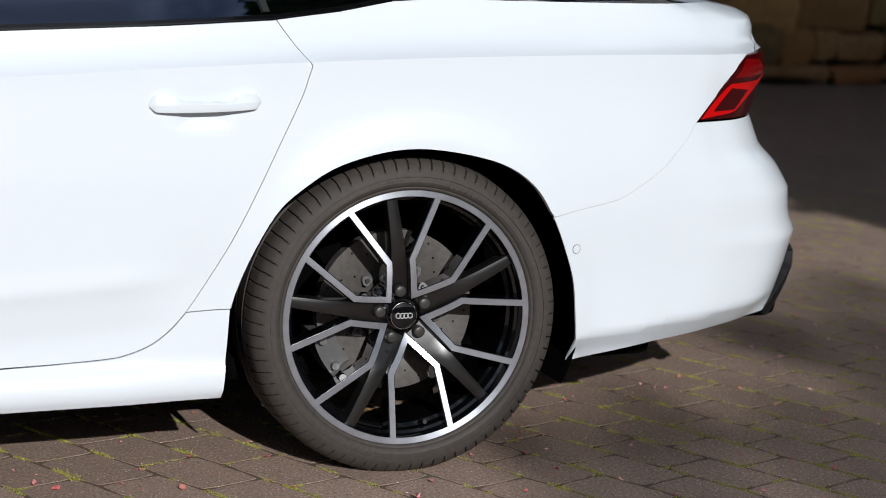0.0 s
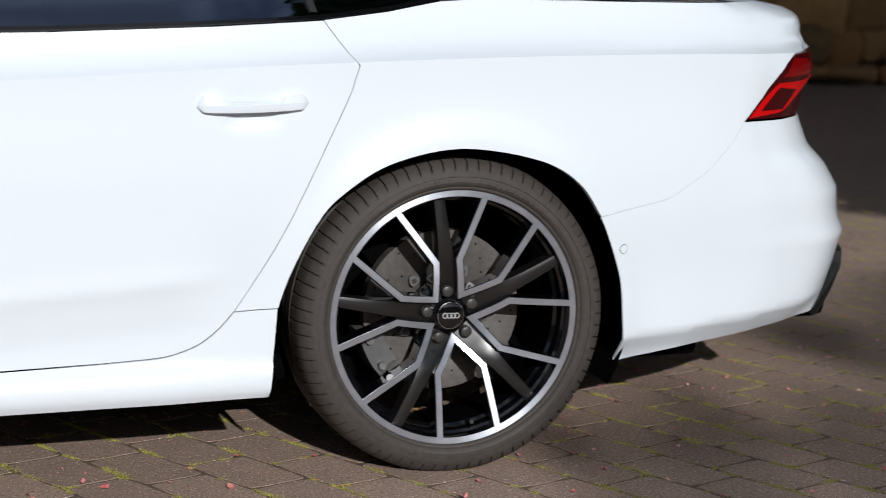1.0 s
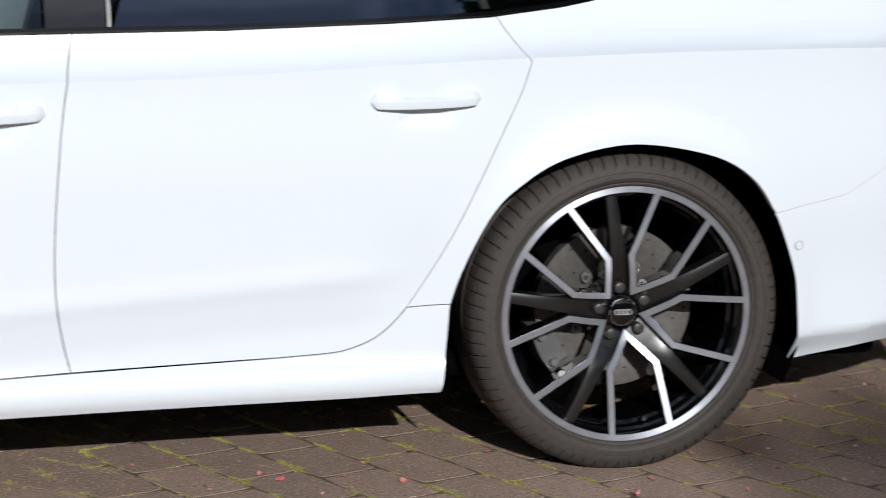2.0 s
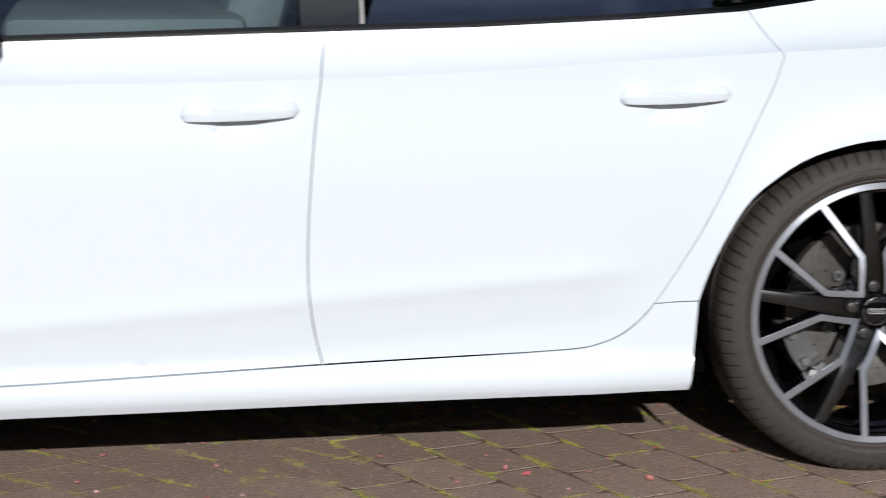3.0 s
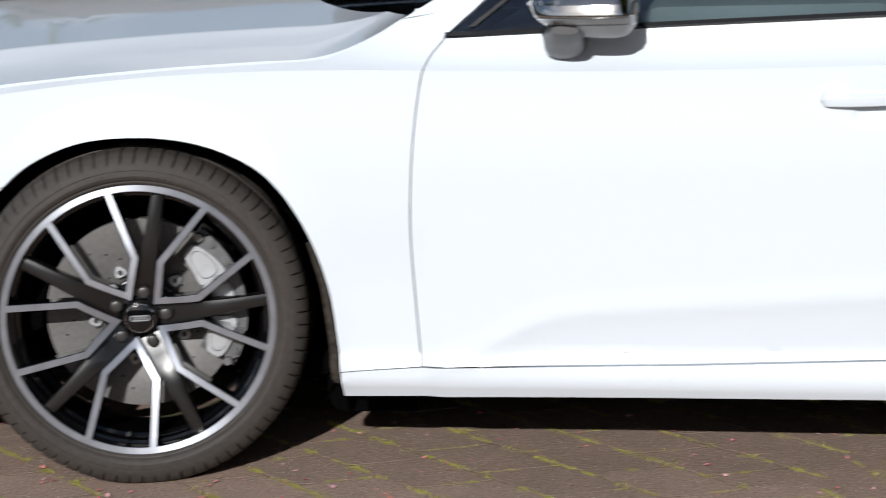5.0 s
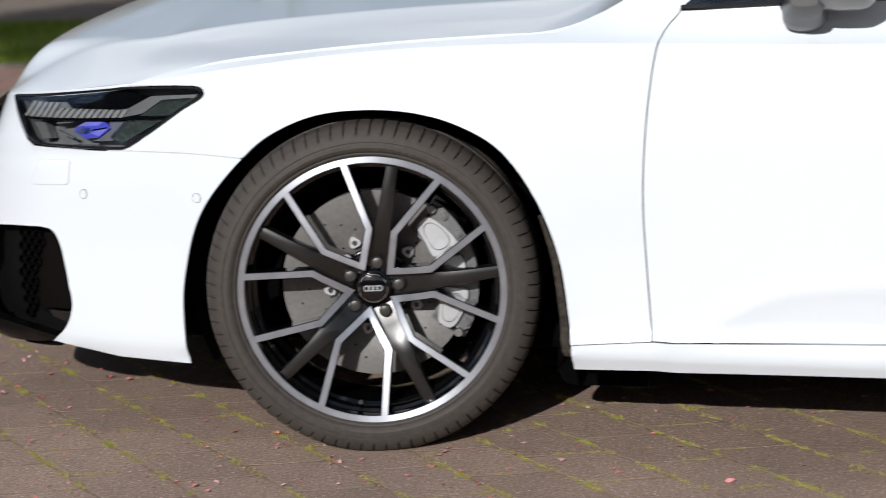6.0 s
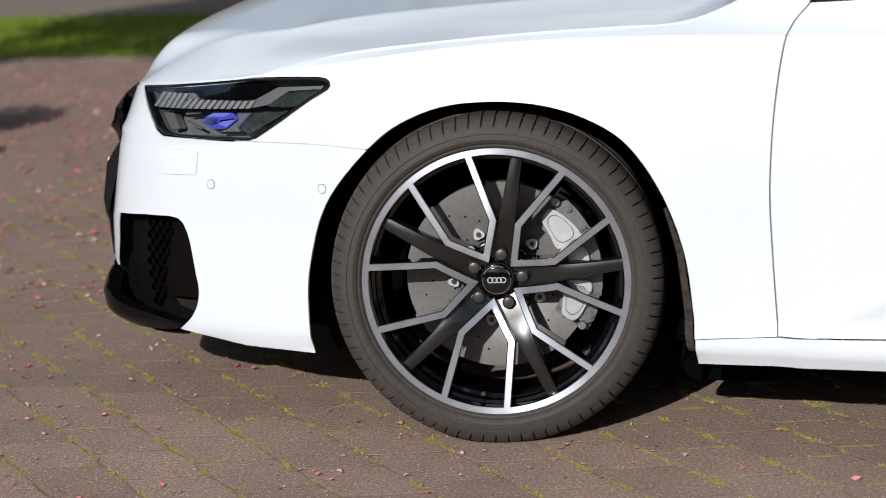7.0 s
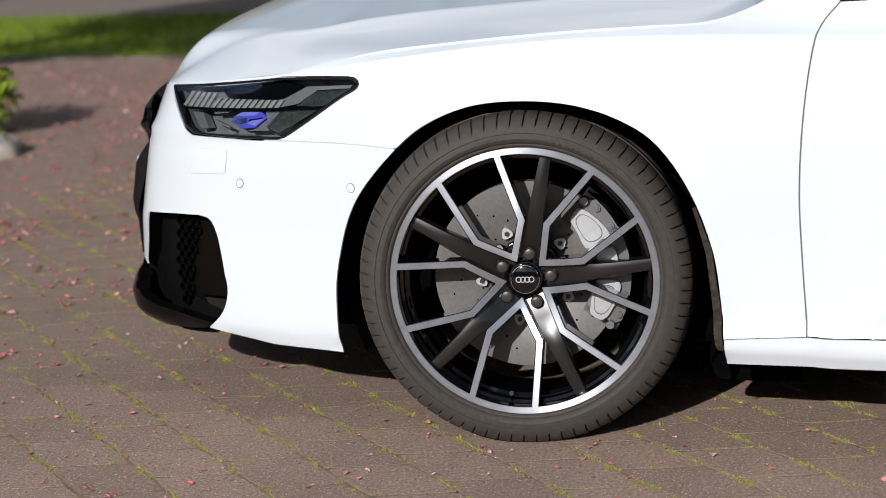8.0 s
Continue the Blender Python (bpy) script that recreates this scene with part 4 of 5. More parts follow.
        bm = bmesh.new()
        cylinder(bm, (x, 0.09, z), (x, 0.083, z), 0.0062, 0.0055, 6)
        part("disc_bolt", bm, BOLT, lug_part, smooth=False)
    bm = bmesh.new()
    span = 86 if big else 34
    arc = [polar(R + 0.022, caliper_deg + s) for s in np.linspace(-span / 2, span / 2, 14)] + [polar(R - (0.062 if big else 0.030), caliper_deg + s) for s in np.linspace(span / 2, -span / 2, 14)]
    prism(bm, arc, 0.066, 0.165)
    bmesh.ops.bevel(bm, geom=[e for e in bm.edges if e.verts[0].co.y < 0.07 and e.verts[1].co.y < 0.07], offset=0.012, segments=3, affect="EDGES")
    cal = part("brake_caliper", bm, CALIPER_BODY if big else CALIPER_DARK, w, "dull grey brake caliper")
    for s in (-0.48, 0.48) if big else (-0.3, 0.3):
        x, z = polar(R + 0.004, caliper_deg + s * span)
        bm = bmesh.new()
        cylinder(bm, (x, 0.07, z), (x, 0.054, z), 0.011, 0.009, 12)
        part("caliper_bolt", bm, STEEL, w)
    for s0, s1, r0, r1 in ((13, 42, -0.004, -0.058), (-42, -13, -0.004, -0.058), (-9, 9, -0.002, -0.046)) if big else ():
        mid, half = (s0 + s1) / 2, (s1 - s0) / 2

        def outline(scale, power):
            loop = []
            for k in range(32):
                q = 2 * math.pi * k / 32
                ca, sa = math.cos(q), math.sin(q)
                u, v = math.copysign(abs(ca) ** power, ca) * scale, math.copysign(abs(sa) ** power, sa) * scale
                loop.append(polar(R + (r0 + r1) / 2 + v * (r0 - r1) / 2 * (1 - 0.30 * u * (1 if mid > 0 else -1 if mid < 0 else 0)), caliper_deg + mid + half * u))
            return loop
        bm = bmesh.new()
        prism(bm, outline(1.0, 0.42), 0.056, 0.070)
        bmesh.ops.bevel(bm, geom=[e for e in bm.edges if e.verts[0].co.y < 0.057 and e.verts[1].co.y < 0.057], offset=0.002, segments=2, affect="EDGES")
        housing = part("caliper_housing", bm, CALIPER, w, "light grey raised caliper housing", angle=25)
        if mid:
            # flat dark ring stands in for the shade of an engraved outline
            bm = bmesh.new()
            rings = [[bm.verts.new((x, 0.0552, z)) for x, z in outline(f, 0.75)] for f in (0.76, 0.71)]
            for k in range(32):
                bm.faces.new((rings[0][k], rings[0][(k + 1) % 32], rings[1][(k + 1) % 32], rings[1][k]))
            part("cast_groove", bm, CALIPER_DARK, housing, "flat dark ring painted as the shade of a groove", smooth=False)
    for s in (-34, -22, 20, 33) if big else ():
        bm = bmesh.new()
        x, z = polar(R + 0.010, caliper_deg + s)
        cylinder(bm, (x, 0.070, z), (x, 0.060, z), 0.0090, 0.0080, 14)
        cylinder(bm, (x, 0.060, z), (x, 0.0575, z), 0.0045, 0.0040, 6)
        part("cast_boss", bm, CALIPER_BODY, w, smooth=False)
    return w


HUB_Z = 0.352
# plates added under the sills to shape the shadow corner by the front wheel
for y0, y1 in ((0.19, 0.205), (2 * MID - 0.205, 2 * MID - 0.19)):
    bm = bmesh.new()
    prism(bm, curve_through([(0.392, 0.098), (0.374, 0.103), (0.362, 0.122), (0.358, 0.160), (0.366, 0.21)], 4) + [(0.44, 0.26), (0.56, 0.26), (0.56, 0.098)], y0, y1)
    part("air_deflector", bm, LINER, car, "black air deflector under the sill, added to shape its shadow", smooth=False)
rear_wheel = build_wheel("rear_wheel", 99.2, 208, pose(2.921, 0.006, 0.3545, 0, 0, -4.4) @ pose(0, 0, 0, -2.6) @ Matrix.Scale(0.991, 4), "multi-spoke alloy wheel steered slightly inwards", False)
front_wheel = build_wheel("front_wheel", 78.4, 10, pose(0.0068, -0.034, 0.3580, 0, 0, 13.9) @ pose(0, 0, 0, -3.0), "multi-spoke alloy wheel turned slightly outwards", True)
for src, x, turn in ((rear_wheel, 2.921, 175), (front_wheel, 0.0068, 193.9)):
    far = copy_thing(src, pose(x, 2 * MID, HUB_Z, 0, 0, turn))
    far.parent = car

# ---- door handles, mirrors, lamps, small fittings ----
def handle_bar(hx, hz, mirrored, parent):
    """A pull handle: a rounded bar thicker at its rear, on two feet."""
    bm = bmesh.new()
    n = 48
    rings = []
    for i in range(n + 1):
        s = -1 + 2 * i / n
        x = hx + 0.119 * s
        end = float(step(0.42, 0.66, abs(s)))
        tip = max(0.0, abs(s) - 0.90) / 0.10
        line = -0.0005 + 0.004 * s  # edge between the front face and the sloped top
        top = 0.003 + (0.017 if s > 0 else 0.014) * end
        low = -0.0150 + 0.004 * s - 0.0025 * (1 - s * s)
        top, low = top + (line + 0.003 - top) * 0.9 * tip, low + (line - 0.003 - low) * 0.9 * tip
        fold = min(max(line, low + 0.35 * (top - low)), top - 0.1 * (top - low))
        thick = 0.0095 - 0.005 * tip
        y0 = float(skin(x, hz + 0.050)[1]) - 0.0165 * (1 - 0.86 * abs(s) ** 3)
        ring = []
        for yy, zz in ((-thick, low + 0.12 * (top - low)), (-thick, fold - 0.0004), (-0.94 * thick, fold + 0.0004), (-0.25 * thick, top - 0.0006), (0.05 * thick, top), (thick, top - 0.0006), (thick, low + 0.1 * (top - low)), (-0.5 * thick, low + 0.0006), (-0.90 * thick, low)):
            ring.append(bm.verts.new((x, 2 * MID - y0 - yy if mirrored else y0 + yy, hz + zz)))
        rings.append(ring)
    k = len(rings[0])
    for a, b in zip(rings, rings[1:]):
        for j in range(k):
            bm.faces.new((a[j], a[(j + 1) % k], b[(j + 1) % k], b[j]))
    bm.faces.new(rings[0])
    bm.faces.new(rings[-1][::-1])
    h = part("door_handle", bm, WHITE, parent, "white pull handle", angle=24)
    return h


doors = [o for o in car.children if o.name.split(".")[0] in ("front_door", "rear_door")]
for o in doors:
    hx, hz = HANDLES[0] if o.name.startswith("front") else HANDLES[1]
    handle_bar(hx, hz, o.name.endswith(".001"), o)

# mirrors
for far in (0, 1):
    def my(y):
        return 2 * MID - y if far else y
    mirror = empty("wing_mirror", car)
    tagged(mirror, "aluminium-coloured wing mirror")

    def blob(sections, n=28, power=2.6):
        """Rounded solid through sections (y, x centre, z centre, half x, half z)."""
        bm = bmesh.new()
        rings = []
        for y, cx, cz, hx, hz in sections:
            ring = []
            for a in np.linspace(0, 2 * math.pi, n, endpoint=False):
                c, s = math.cos(a), math.sin(a)
                ring.append(bm.verts.new((cx + hx * math.copysign(abs(c) ** (2 / power), c), my(y), cz + hz * math.copysign(abs(s) ** (2 / power), s))))
            rings.append(ring)
        for a, b in zip(rings, rings[1:]):
            for j in range(n):
                bm.faces.new((a[j], a[(j + 1) % n], b[(j + 1) % n], b[j]))
        bm.faces.new(rings[0])
        bm.faces.new(rings[-1][::-1])
        return bm
    SECTIONS = [(0.852, 0.006, 1.014, 1.007), (0.858, 0.020, 1.017, 0.996), (0.866, 0.040, 1.026, 0.984), (0.880, 0.058, 1.045, 0.968), (0.915, 0.070, 1.070, 0.950), (0.96, 0.075, 1.085, 0.940), (1.00, 0.076, 1.086, 0.937), (1.035, 0.074, 1.078, 0.938), (1.050, 0.068, 1.062, 0.944), (1.061, 0.058, 1.040, 0.957), (1.067, 0.040, 1.022, 0.972), (1.069, 0.012, 1.008, 0.990)]

    def shell(z0, z1, grow=0.0):
        """The mirror's body between two heights; sections run along x."""
        bm = bmesh.new()
        n, rings = 9, []
        for x, hy, top, low in curve_through(SECTIONS, 4):
            mid, half = (top + low) / 2, (top - low) / 2 + 1e-4
            a, b = min(max(z0, low), z1), max(min(z1, top), z0)
            ring = []
            for side in (1, -1):
                for t in np.linspace(0, 1, n)[::side]:
                    z = a + (b - a) * t
                    k = min(max((0.986 - z) / max(0.986 - low, 0.004), 0.0), 1.0)
                    w = max(0.0, 1 - min(1.0, abs(z - mid) / half) ** 2.8) ** 0.36
                    y = -0.038 + 0.030 * k + 0.30 * max(0.0, min(z, 1.011) - 0.985) + 0.5 * max(0.0, z - 1.011) + side * max(0.001, hy + grow) * (1 - 0.4 * k) * w
                    ring.append(bm.verts.new((x, my(y), z)))
            rings.append(ring)
        m = 2 * n
        for a, b in zip(rings, rings[1:]):
            for j in range(m):
                bm.faces.new((a[j], a[(j + 1) % m], b[(j + 1) % m], b[j]))
        bm.faces.new(rings[0])
        bm.faces.new(rings[-1][::-1])
        bmesh.ops.remove_doubles(bm, verts=bm.verts, dist=0.0002)
        return bm
    part("cap", shell(1.0105, 2.0), CHROME_DULL, mirror, "polished aluminium mirror cap")
    part("band", shell(0.9850, 1.0110, -0.0015), CHROME_DULL, mirror, "polished aluminium band")
    part("trim_line", shell(0.9825, 0.9855, 0.0006), BLACK_GLOSS, mirror)
    part("housing", shell(0.9690, 0.9828, -0.0012), SATIN_ALU, mirror, "satin aluminium middle band")
    part("trim_line", shell(0.9670, 0.9695, 0.0006), BLACK_GLOSS, mirror)
    part("housing", shell(0.0, 0.9675), SATIN_ALU, mirror, "satin aluminium lower housing")
    part("stalk", blob([(-0.075, 0.930, 0.960, 0.026, 0.008), (-0.05, 0.930, 0.953, 0.036, 0.020), (-0.02, 0.922, 0.948, 0.039, 0.026), (0.01, 0.919, 0.939, 0.042, 0.034), (0.035, 0.918, 0.929, 0.043, 0.036), (0.07, 0.918, 0.927, 0.043, 0.034)]), CALIPER_DARK, mirror)
    bm = bmesh.new()
    box(bm, (1.0675, my(-0.032), 1.012), (0.006, 0.09, 0.050), bevel=0.0025)
    part("mirror_glass", bm, CHROME, mirror)

# headlights
LAMP = [(-1.024, 0.764), (-0.985, 0.7305), (-0.945, 0.698), (-0.912, 0.673), (-0.872, 0.6605), (-0.715, 0.656), (-0.594, 0.656), (-0.51, 0.7005), (-0.42, 0.7515), (-0.390, 0.766), (-0.3765, 0.7735), (-0.3705, 0.7810), (-0.3725, 0.7890), (-0.381, 0.7945), (-0.397, 0.797), (-0.45, 0.7975), (-0.625, 0.796), (-0.845, 0.780)]


def rounded(pts, r=0.012, n=4):
    """Round the corners of an outline by r."""
    p = [np.array(q) for q in pts]
    out = []
    for i in range(len(p)):
        a, b, c = p[i - 1], p[i], p[(i + 1) % len(p)]
        k1, k2 = min(r, 0.45 * np.linalg.norm(a - b)), min(r, 0.45 * np.linalg.norm(c - b))
        s, e = b + (a - b) / np.linalg.norm(a - b) * k1, b + (c - b) / np.linalg.norm(c - b) * k2
        out += [tuple((1 - t) ** 2 * s + 2 * t * (1 - t) * b + t * t * e) for t in np.linspace(0, 1, n + 1)]
    return out


def ring_mesh(name, outer, inner, lift, drop, mirrored):
    """A border between two outlines of equal count, turned down at its inner edge."""
    o, i = np.array(outer), np.array(inner)
    rows = [(o, lift - 0.004), (o, lift), (o * 0.5 + i * 0.5, lift + 0.0012), (i, lift), (i, lift - drop)]
    verts, faces, n = [], [], len(o)
    for q, h in rows:
        p = skin(q[:, 0], q[:, 1])
        du = skin(q[:, 0] + 0.004, q[:, 1]) - skin(q[:, 0] - 0.004, q[:, 1])
        dz = skin(q[:, 0], q[:, 1] + 0.004) - skin(q[:, 0], q[:, 1] - 0.004)
        nr = np.cross(du, dz)
        p = p + nr / np.linalg.norm(nr, axis=1)[:, None] * h
        verts += [(a, 2 * MID - b if mirrored else b, c) for a, b, c in p.tolist()]
    for r in range(len(rows) - 1):
        for k in range(n):
            m = (k + 1) % n
            f = (r * n + k, r * n + m, (r + 1) * n + m, (r + 1) * n + k)
            faces.append(f[::-1] if mirrored else f)
    me = bpy.data.meshes.new(name)
    me.from_pydata(verts, [], faces)
    me.shade_smooth()
    return me


LAMP = rounded(LAMP, 0.010)
for far in (False, True):
    lamp = empty("headlight", car)
    tagged(lamp, "clear headlight with silver strip and blue-violet bezel")

    def on(name, pts, mat, lift, label="", depth=0.006, gap=0.0, cell=0.02):
        return link(name, panel_mesh(name, pts, lift=lift, depth=depth, gap=gap, mirrored=far, cell=cell), mat, lamp, label)
    on("housing", LAMP, LAMP_GREY, -0.050, "black headlight housing", depth=-0.050)
    ln = on("lens", LAMP, LENS_CLEAR, -0.001, "clear cover lens", depth=0.003, gap=0.002)
    ln.visible_shadow = False
    # rim round the lens
    border = dense(LAMP, gap=0.01)
    inner, outer = shrink(border, 0.0055), shrink(border, 0.0008)
    link("lens_rim", ring_mesh("lens_rim", outer, inner, 0.0012, 0.014, far), BLACK_GLOSS, lamp, "gloss black lens border")
    on("light_strip", [(-0.950, 0.721), (-0.610, 0.729), (-0.555, 0.737), (-0.495, 0.768), (-0.400, 0.773), (-0.392, 0.780), (-0.530, 0.776), (-0.600, 0.748), (-0.640, 0.744), (-0.960, 0.738)], SILVER_PLASTIC, -0.014, "silver daytime light strip", depth=0.02)
    on("light_strip", [(-0.962, 0.739), (-0.800, 0.744), (-0.830, 0.760), (-0.965, 0.756)], SILVER_PLASTIC, -0.017, "ribbed silver light strip", depth=0.02)
    for k in range(16):
        u = -0.966 + 0.0225 * k
        top = 0.757 if k < 5 else 0.745
        on("light_segment", [(u, 0.7215 + 0.0003 * k), (u + 0.013, 0.7215 + 0.0003 * k), (u + 0.030, top), (u + 0.017, top)], FROSTED, -0.010, depth=0.008)
    on("divider", [(-0.945, 0.7195), (-0.940, 0.7145), (-0.610, 0.7225), (-0.478, 0.727), (-0.468, 0.733), (-0.610, 0.728)], BLACK_GLOSS, -0.006, depth=0.03)
    on("upper_mask", [(-0.80, 0.7455), (-0.645, 0.7455), (-0.60, 0.751), (-0.545, 0.776), (-0.62, 0.786), (-0.845, 0.772)], BLACK_GLOSS, -0.016, "glossy black mask", depth=0.02)
    on("side_reflector", [(-0.550, 0.734), (-0.468, 0.735), (-0.403, 0.765), (-0.397, 0.771), (-0.490, 0.764)], SPECKLE, -0.008, "speckled dark reflector")
    on("side_reflector", [(-0.638, 0.682), (-0.602, 0.672), (-0.490, 0.7235), (-0.592, 0.7195)], SPECKLE, -0.008, "speckled dark reflector")
    for shape in ([(-0.550, 0.734), (-0.468, 0.735), (-0.403, 0.765), (-0.397, 0.771), (-0.490, 0.764)], [(-0.638, 0.682), (-0.602, 0.672), (-0.490, 0.7235), (-0.592, 0.7195)]):
        shape = dense(shape, gap=0.01)
        link("reflector_frame", ring_mesh("reflector_frame", shrink(shape, -0.0022), shrink(shape, 0.0), -0.006, 0.004, far), CHROME, lamp, "thin chrome frame")
    on("reflector_edge", [(-0.645, 0.685), (-0.638, 0.683), (-0.592, 0.7205), (-0.60, 0.7215)], CHROME, -0.006)
    on("bezel", [(-0.715, 0.672), (-0.645, 0.674), (-0.640, 0.690), (-0.605, 0.7205), (-0.665, 0.7185), (-0.655, 0.700), (-0.690, 0.678)], SILVER_PLASTIC, -0.020, depth=0.02)
    on("bezel", [(-0.940, 0.710), (-0.885, 0.672), (-0.855, 0.676), (-0.900, 0.712)], SILVER_PLASTIC, -0.024, depth=0.02)
    on("projector", [(-0.775, 0.692), (-0.730, 0.677), (-0.690, 0.681), (-0.655, 0.704), (-0.678, 0.718), (-0.740, 0.717), (-0.770, 0.704)], BLUE, -0.018, "blue-violet projector bezel", depth=0.02)
    on("projector_facet", [(-0.770, 0.704), (-0.740, 0.717), (-0.678, 0.718), (-0.700, 0.708), (-0.742, 0.707)], LAVENDER, -0.0165, "pale violet facet", depth=0.01)
    on("projector_facet", [(-0.720, 0.690), (-0.690, 0.684), (-0.662, 0.702), (-0.700, 0.700)], LAVENDER, -0.0165, "pale violet facet", depth=0.01)
    on("projector_lens", [(-0.765, 0.692), (-0.745, 0.688), (-0.722, 0.692), (-0.722, 0.703), (-0.753, 0.703)], CHROME, -0.015, depth=0.006)
    on("projector_fin", [(-0.715, 0.696), (-0.668, 0.702), (-0.668, 0.705), (-0.715, 0.699)], BLACK_GLOSS, -0.015, depth=0.004)
    on("chrome_blade", [(-0.840, 0.709), (-0.792, 0.713), (-0.790, 0.716), (-0.840, 0.713)], SILVER_PLASTIC, -0.016)
    on("chrome_blade", [(-0.832, 0.692), (-0.772, 0.676), (-0.770, 0.680), (-0.830, 0.696)], SILVER_PLASTIC, -0.016)

# tail lights
for far in (False, True):
    lamp = empty("tail_light", car)
    tagged(lamp, "red wraparound tail light")

    def on(name, pts, mat, lift, label="", depth=0.006, gap=0.0, cell=0.02):
        return link(name, panel_mesh(name, pts, lift=lift, depth=depth, gap=gap, mirrored=far, cell=cell), mat, lamp, label)
    on("lens", [(3.737, 0.789), (3.90, 0.787), (4.062, 0.784), (4.3, 0.84), (4.88, 0.84), (4.88, 0.942), (4.016, 0.941)] + [(u + 0.002, z - 0.001) for u, z in TAIL_EDGE[::-1][:-1]], RED_DARK, 0.0, "dark red glossy lens", depth=0.03, gap=0.002)
    ring = [(3.757, 0.793), (3.925, 0.801), (3.952, 0.806), (4.025, 0.845), (4.055, 0.858), (4.3, 0.885), (4.3, 0.900), (4.045, 0.873), (3.880, 0.872)]
    on("light_strip", ring, RED_LENS, 0.001, "bright red light strip")
    on("light_core", [(3.826, 0.809), (3.940, 0.809), (3.990, 0.853), (3.893, 0.862)], RED_DARK, 0.0022, "dark red inner lens")
    on("light_field", [(3.884, 0.886), (4.045, 0.886), (4.060, 0.900), (4.025, 0.925), (3.945, 0.930)], RED_MID, 0.001, "deep red lens field")

# parking sensors, tow cover, exhaust side, wiper
for far in (False, True):
    for u, z in ((-0.710, 0.552), (-0.400, 0.552), (3.320, 0.504)):
        c = [(u + 0.0098 * math.cos(a), z + 0.0098 * math.sin(a)) for a in np.linspace(0, 2 * math.pi, 20, endpoint=False)]
        d = [(u + 0.0112 * math.cos(a), z + 0.0112 * math.sin(a)) for a in np.linspace(0, 2 * math.pi, 20, endpoint=False)]
        ring = link("sensor_ring", panel_mesh("sensor_ring", d, lift=0.0010, gap=0, depth=0.003, mirrored=far, cell=0.006), RING_SEAL, car)
        link("parking_sensor", panel_mesh("parking_sensor", c, lift=0.0014, gap=0, depth=0.003, mirrored=far, cell=0.006), WHITE, car, "white round parking sensor")
    c = [(-0.852, 0.621), (-0.842, 0.626), (-0.762, 0.628), (-0.755, 0.623), (-0.755, 0.578), (-0.763, 0.572), (-0.862, 0.568), (-0.871, 0.573)]
    link("cover_seal", panel_mesh("cover_seal", [tuple(p) for p in shrink(c, -0.0012)], lift=0.0008, gap=0.0, depth=0.004, mirrored=far, cell=0.008), SEAL_SEAM_GREY, car)
    link("washer_cover", panel_mesh("washer_cover", c, lift=0.0015, gap=0.0, depth=0.004, mirrored=far, cell=0.008), WHITE, car, "white washer cover flap")

# ---- ground, planting, wall ----
SOIL = material("joint_soil", (0.10, 0.070, 0.050), 0.95, grain=0.45, scale=60, bump=0.3, second=(0.11, 0.08, 0.055))
SAND = material("joint_sand", (0.30, 0.205, 0.150), 0.95, grain=0.45, scale=60, bump=0.3, second=(0.13, 0.092, 0.066))
CORE = material("wall_mortar", (0.028, 0.022, 0.016), 0.95, grain=0.35, scale=60, bump=0.5)
PAVER = material("concrete_paver", (0.328, 0.224, 0.170), 0.9, grain=0.36, scale=120, bump=0.16, spread=0.10, second=(0.225, 0.163, 0.130))


def speckled(m, light, dark):
    """Aggregate: sparse pale and dark grains showing in worn concrete."""
    n, l = m.node_tree.nodes, m.node_tree.links
    b = n["Principled BSDF"]
    src = b.inputs["Base Color"].links[0].from_socket
    co = n.new("ShaderNodeNewGeometry")
    for scale, cut, colour in ((210, 0.64, light), (140, 0.63, dark), (95, 0.70, (0.42, 0.30, 0.22))):
        tex, ramp, mix = n.new("ShaderNodeTexNoise"), n.new("ShaderNodeMapRange"), n.new("ShaderNodeMix")
        tex.inputs["Scale"].default_value, tex.inputs["Detail"].default_value = scale, 2
        ramp.inputs["From Min"].default_value, ramp.inputs["From Max"].default_value = cut, cut + 0.05
        mix.data_type = "RGBA"
        mix.inputs["B"].default_value = (*colour, 1)
        l.new(co.outputs["Position"], tex.inputs["Vector"])
        l.new(tex.outputs["Fac"], ramp.inputs["Value"])
        l.new(ramp.outputs["Result"], mix.inputs["Factor"])
        l.new(src, mix.inputs["A"])
        src = mix.outputs["Result"]
    # broad stains across many blocks
    tex, ramp, mix = n.new("ShaderNodeTexNoise"), n.new("ShaderNodeMapRange"), n.new("ShaderNodeMix")
    tex.inputs["Scale"].default_value, tex.inputs["Detail"].default_value = 1.7, 5
    ramp.inputs["From Min"].default_value, ramp.inputs["From Max"].default_value, ramp.inputs["To Max"].default_value = 0.48, 0.75, 0.4
    mix.data_type, mix.blend_type = "RGBA", "MULTIPLY"
    mix.inputs["B"].default_value = (0.62, 0.64, 0.66, 1)
    l.new(co.outputs["Position"], tex.inputs["Vector"])
    l.new(tex.outputs["Fac"], ramp.inputs["Value"])
    l.new(ramp.outputs["Result"], mix.inputs["Factor"])
    l.new(src, mix.inputs["A"])
    l.new(mix.outputs["Result"], b.inputs["Base Color"])


speckled(PAVER, (0.78, 0.70, 0.62), (0.10, 0.07, 0.06))
GRASS = material("lawn", (0.19, 0.245, 0.002), 0.8, grain=0.35, scale=20, second=(0.12, 0.18, 0.002))
BUSH = material("young_leaf", (0.28, 0.42, 0.02), 0.5, grain=0.3, scale=20, second=(0.28, 0.36, 0.03))
BOULDER = material("pale_stone", (0.58, 0.53, 0.45), 0.9, grain=0.3, scale=30, bump=0.4)
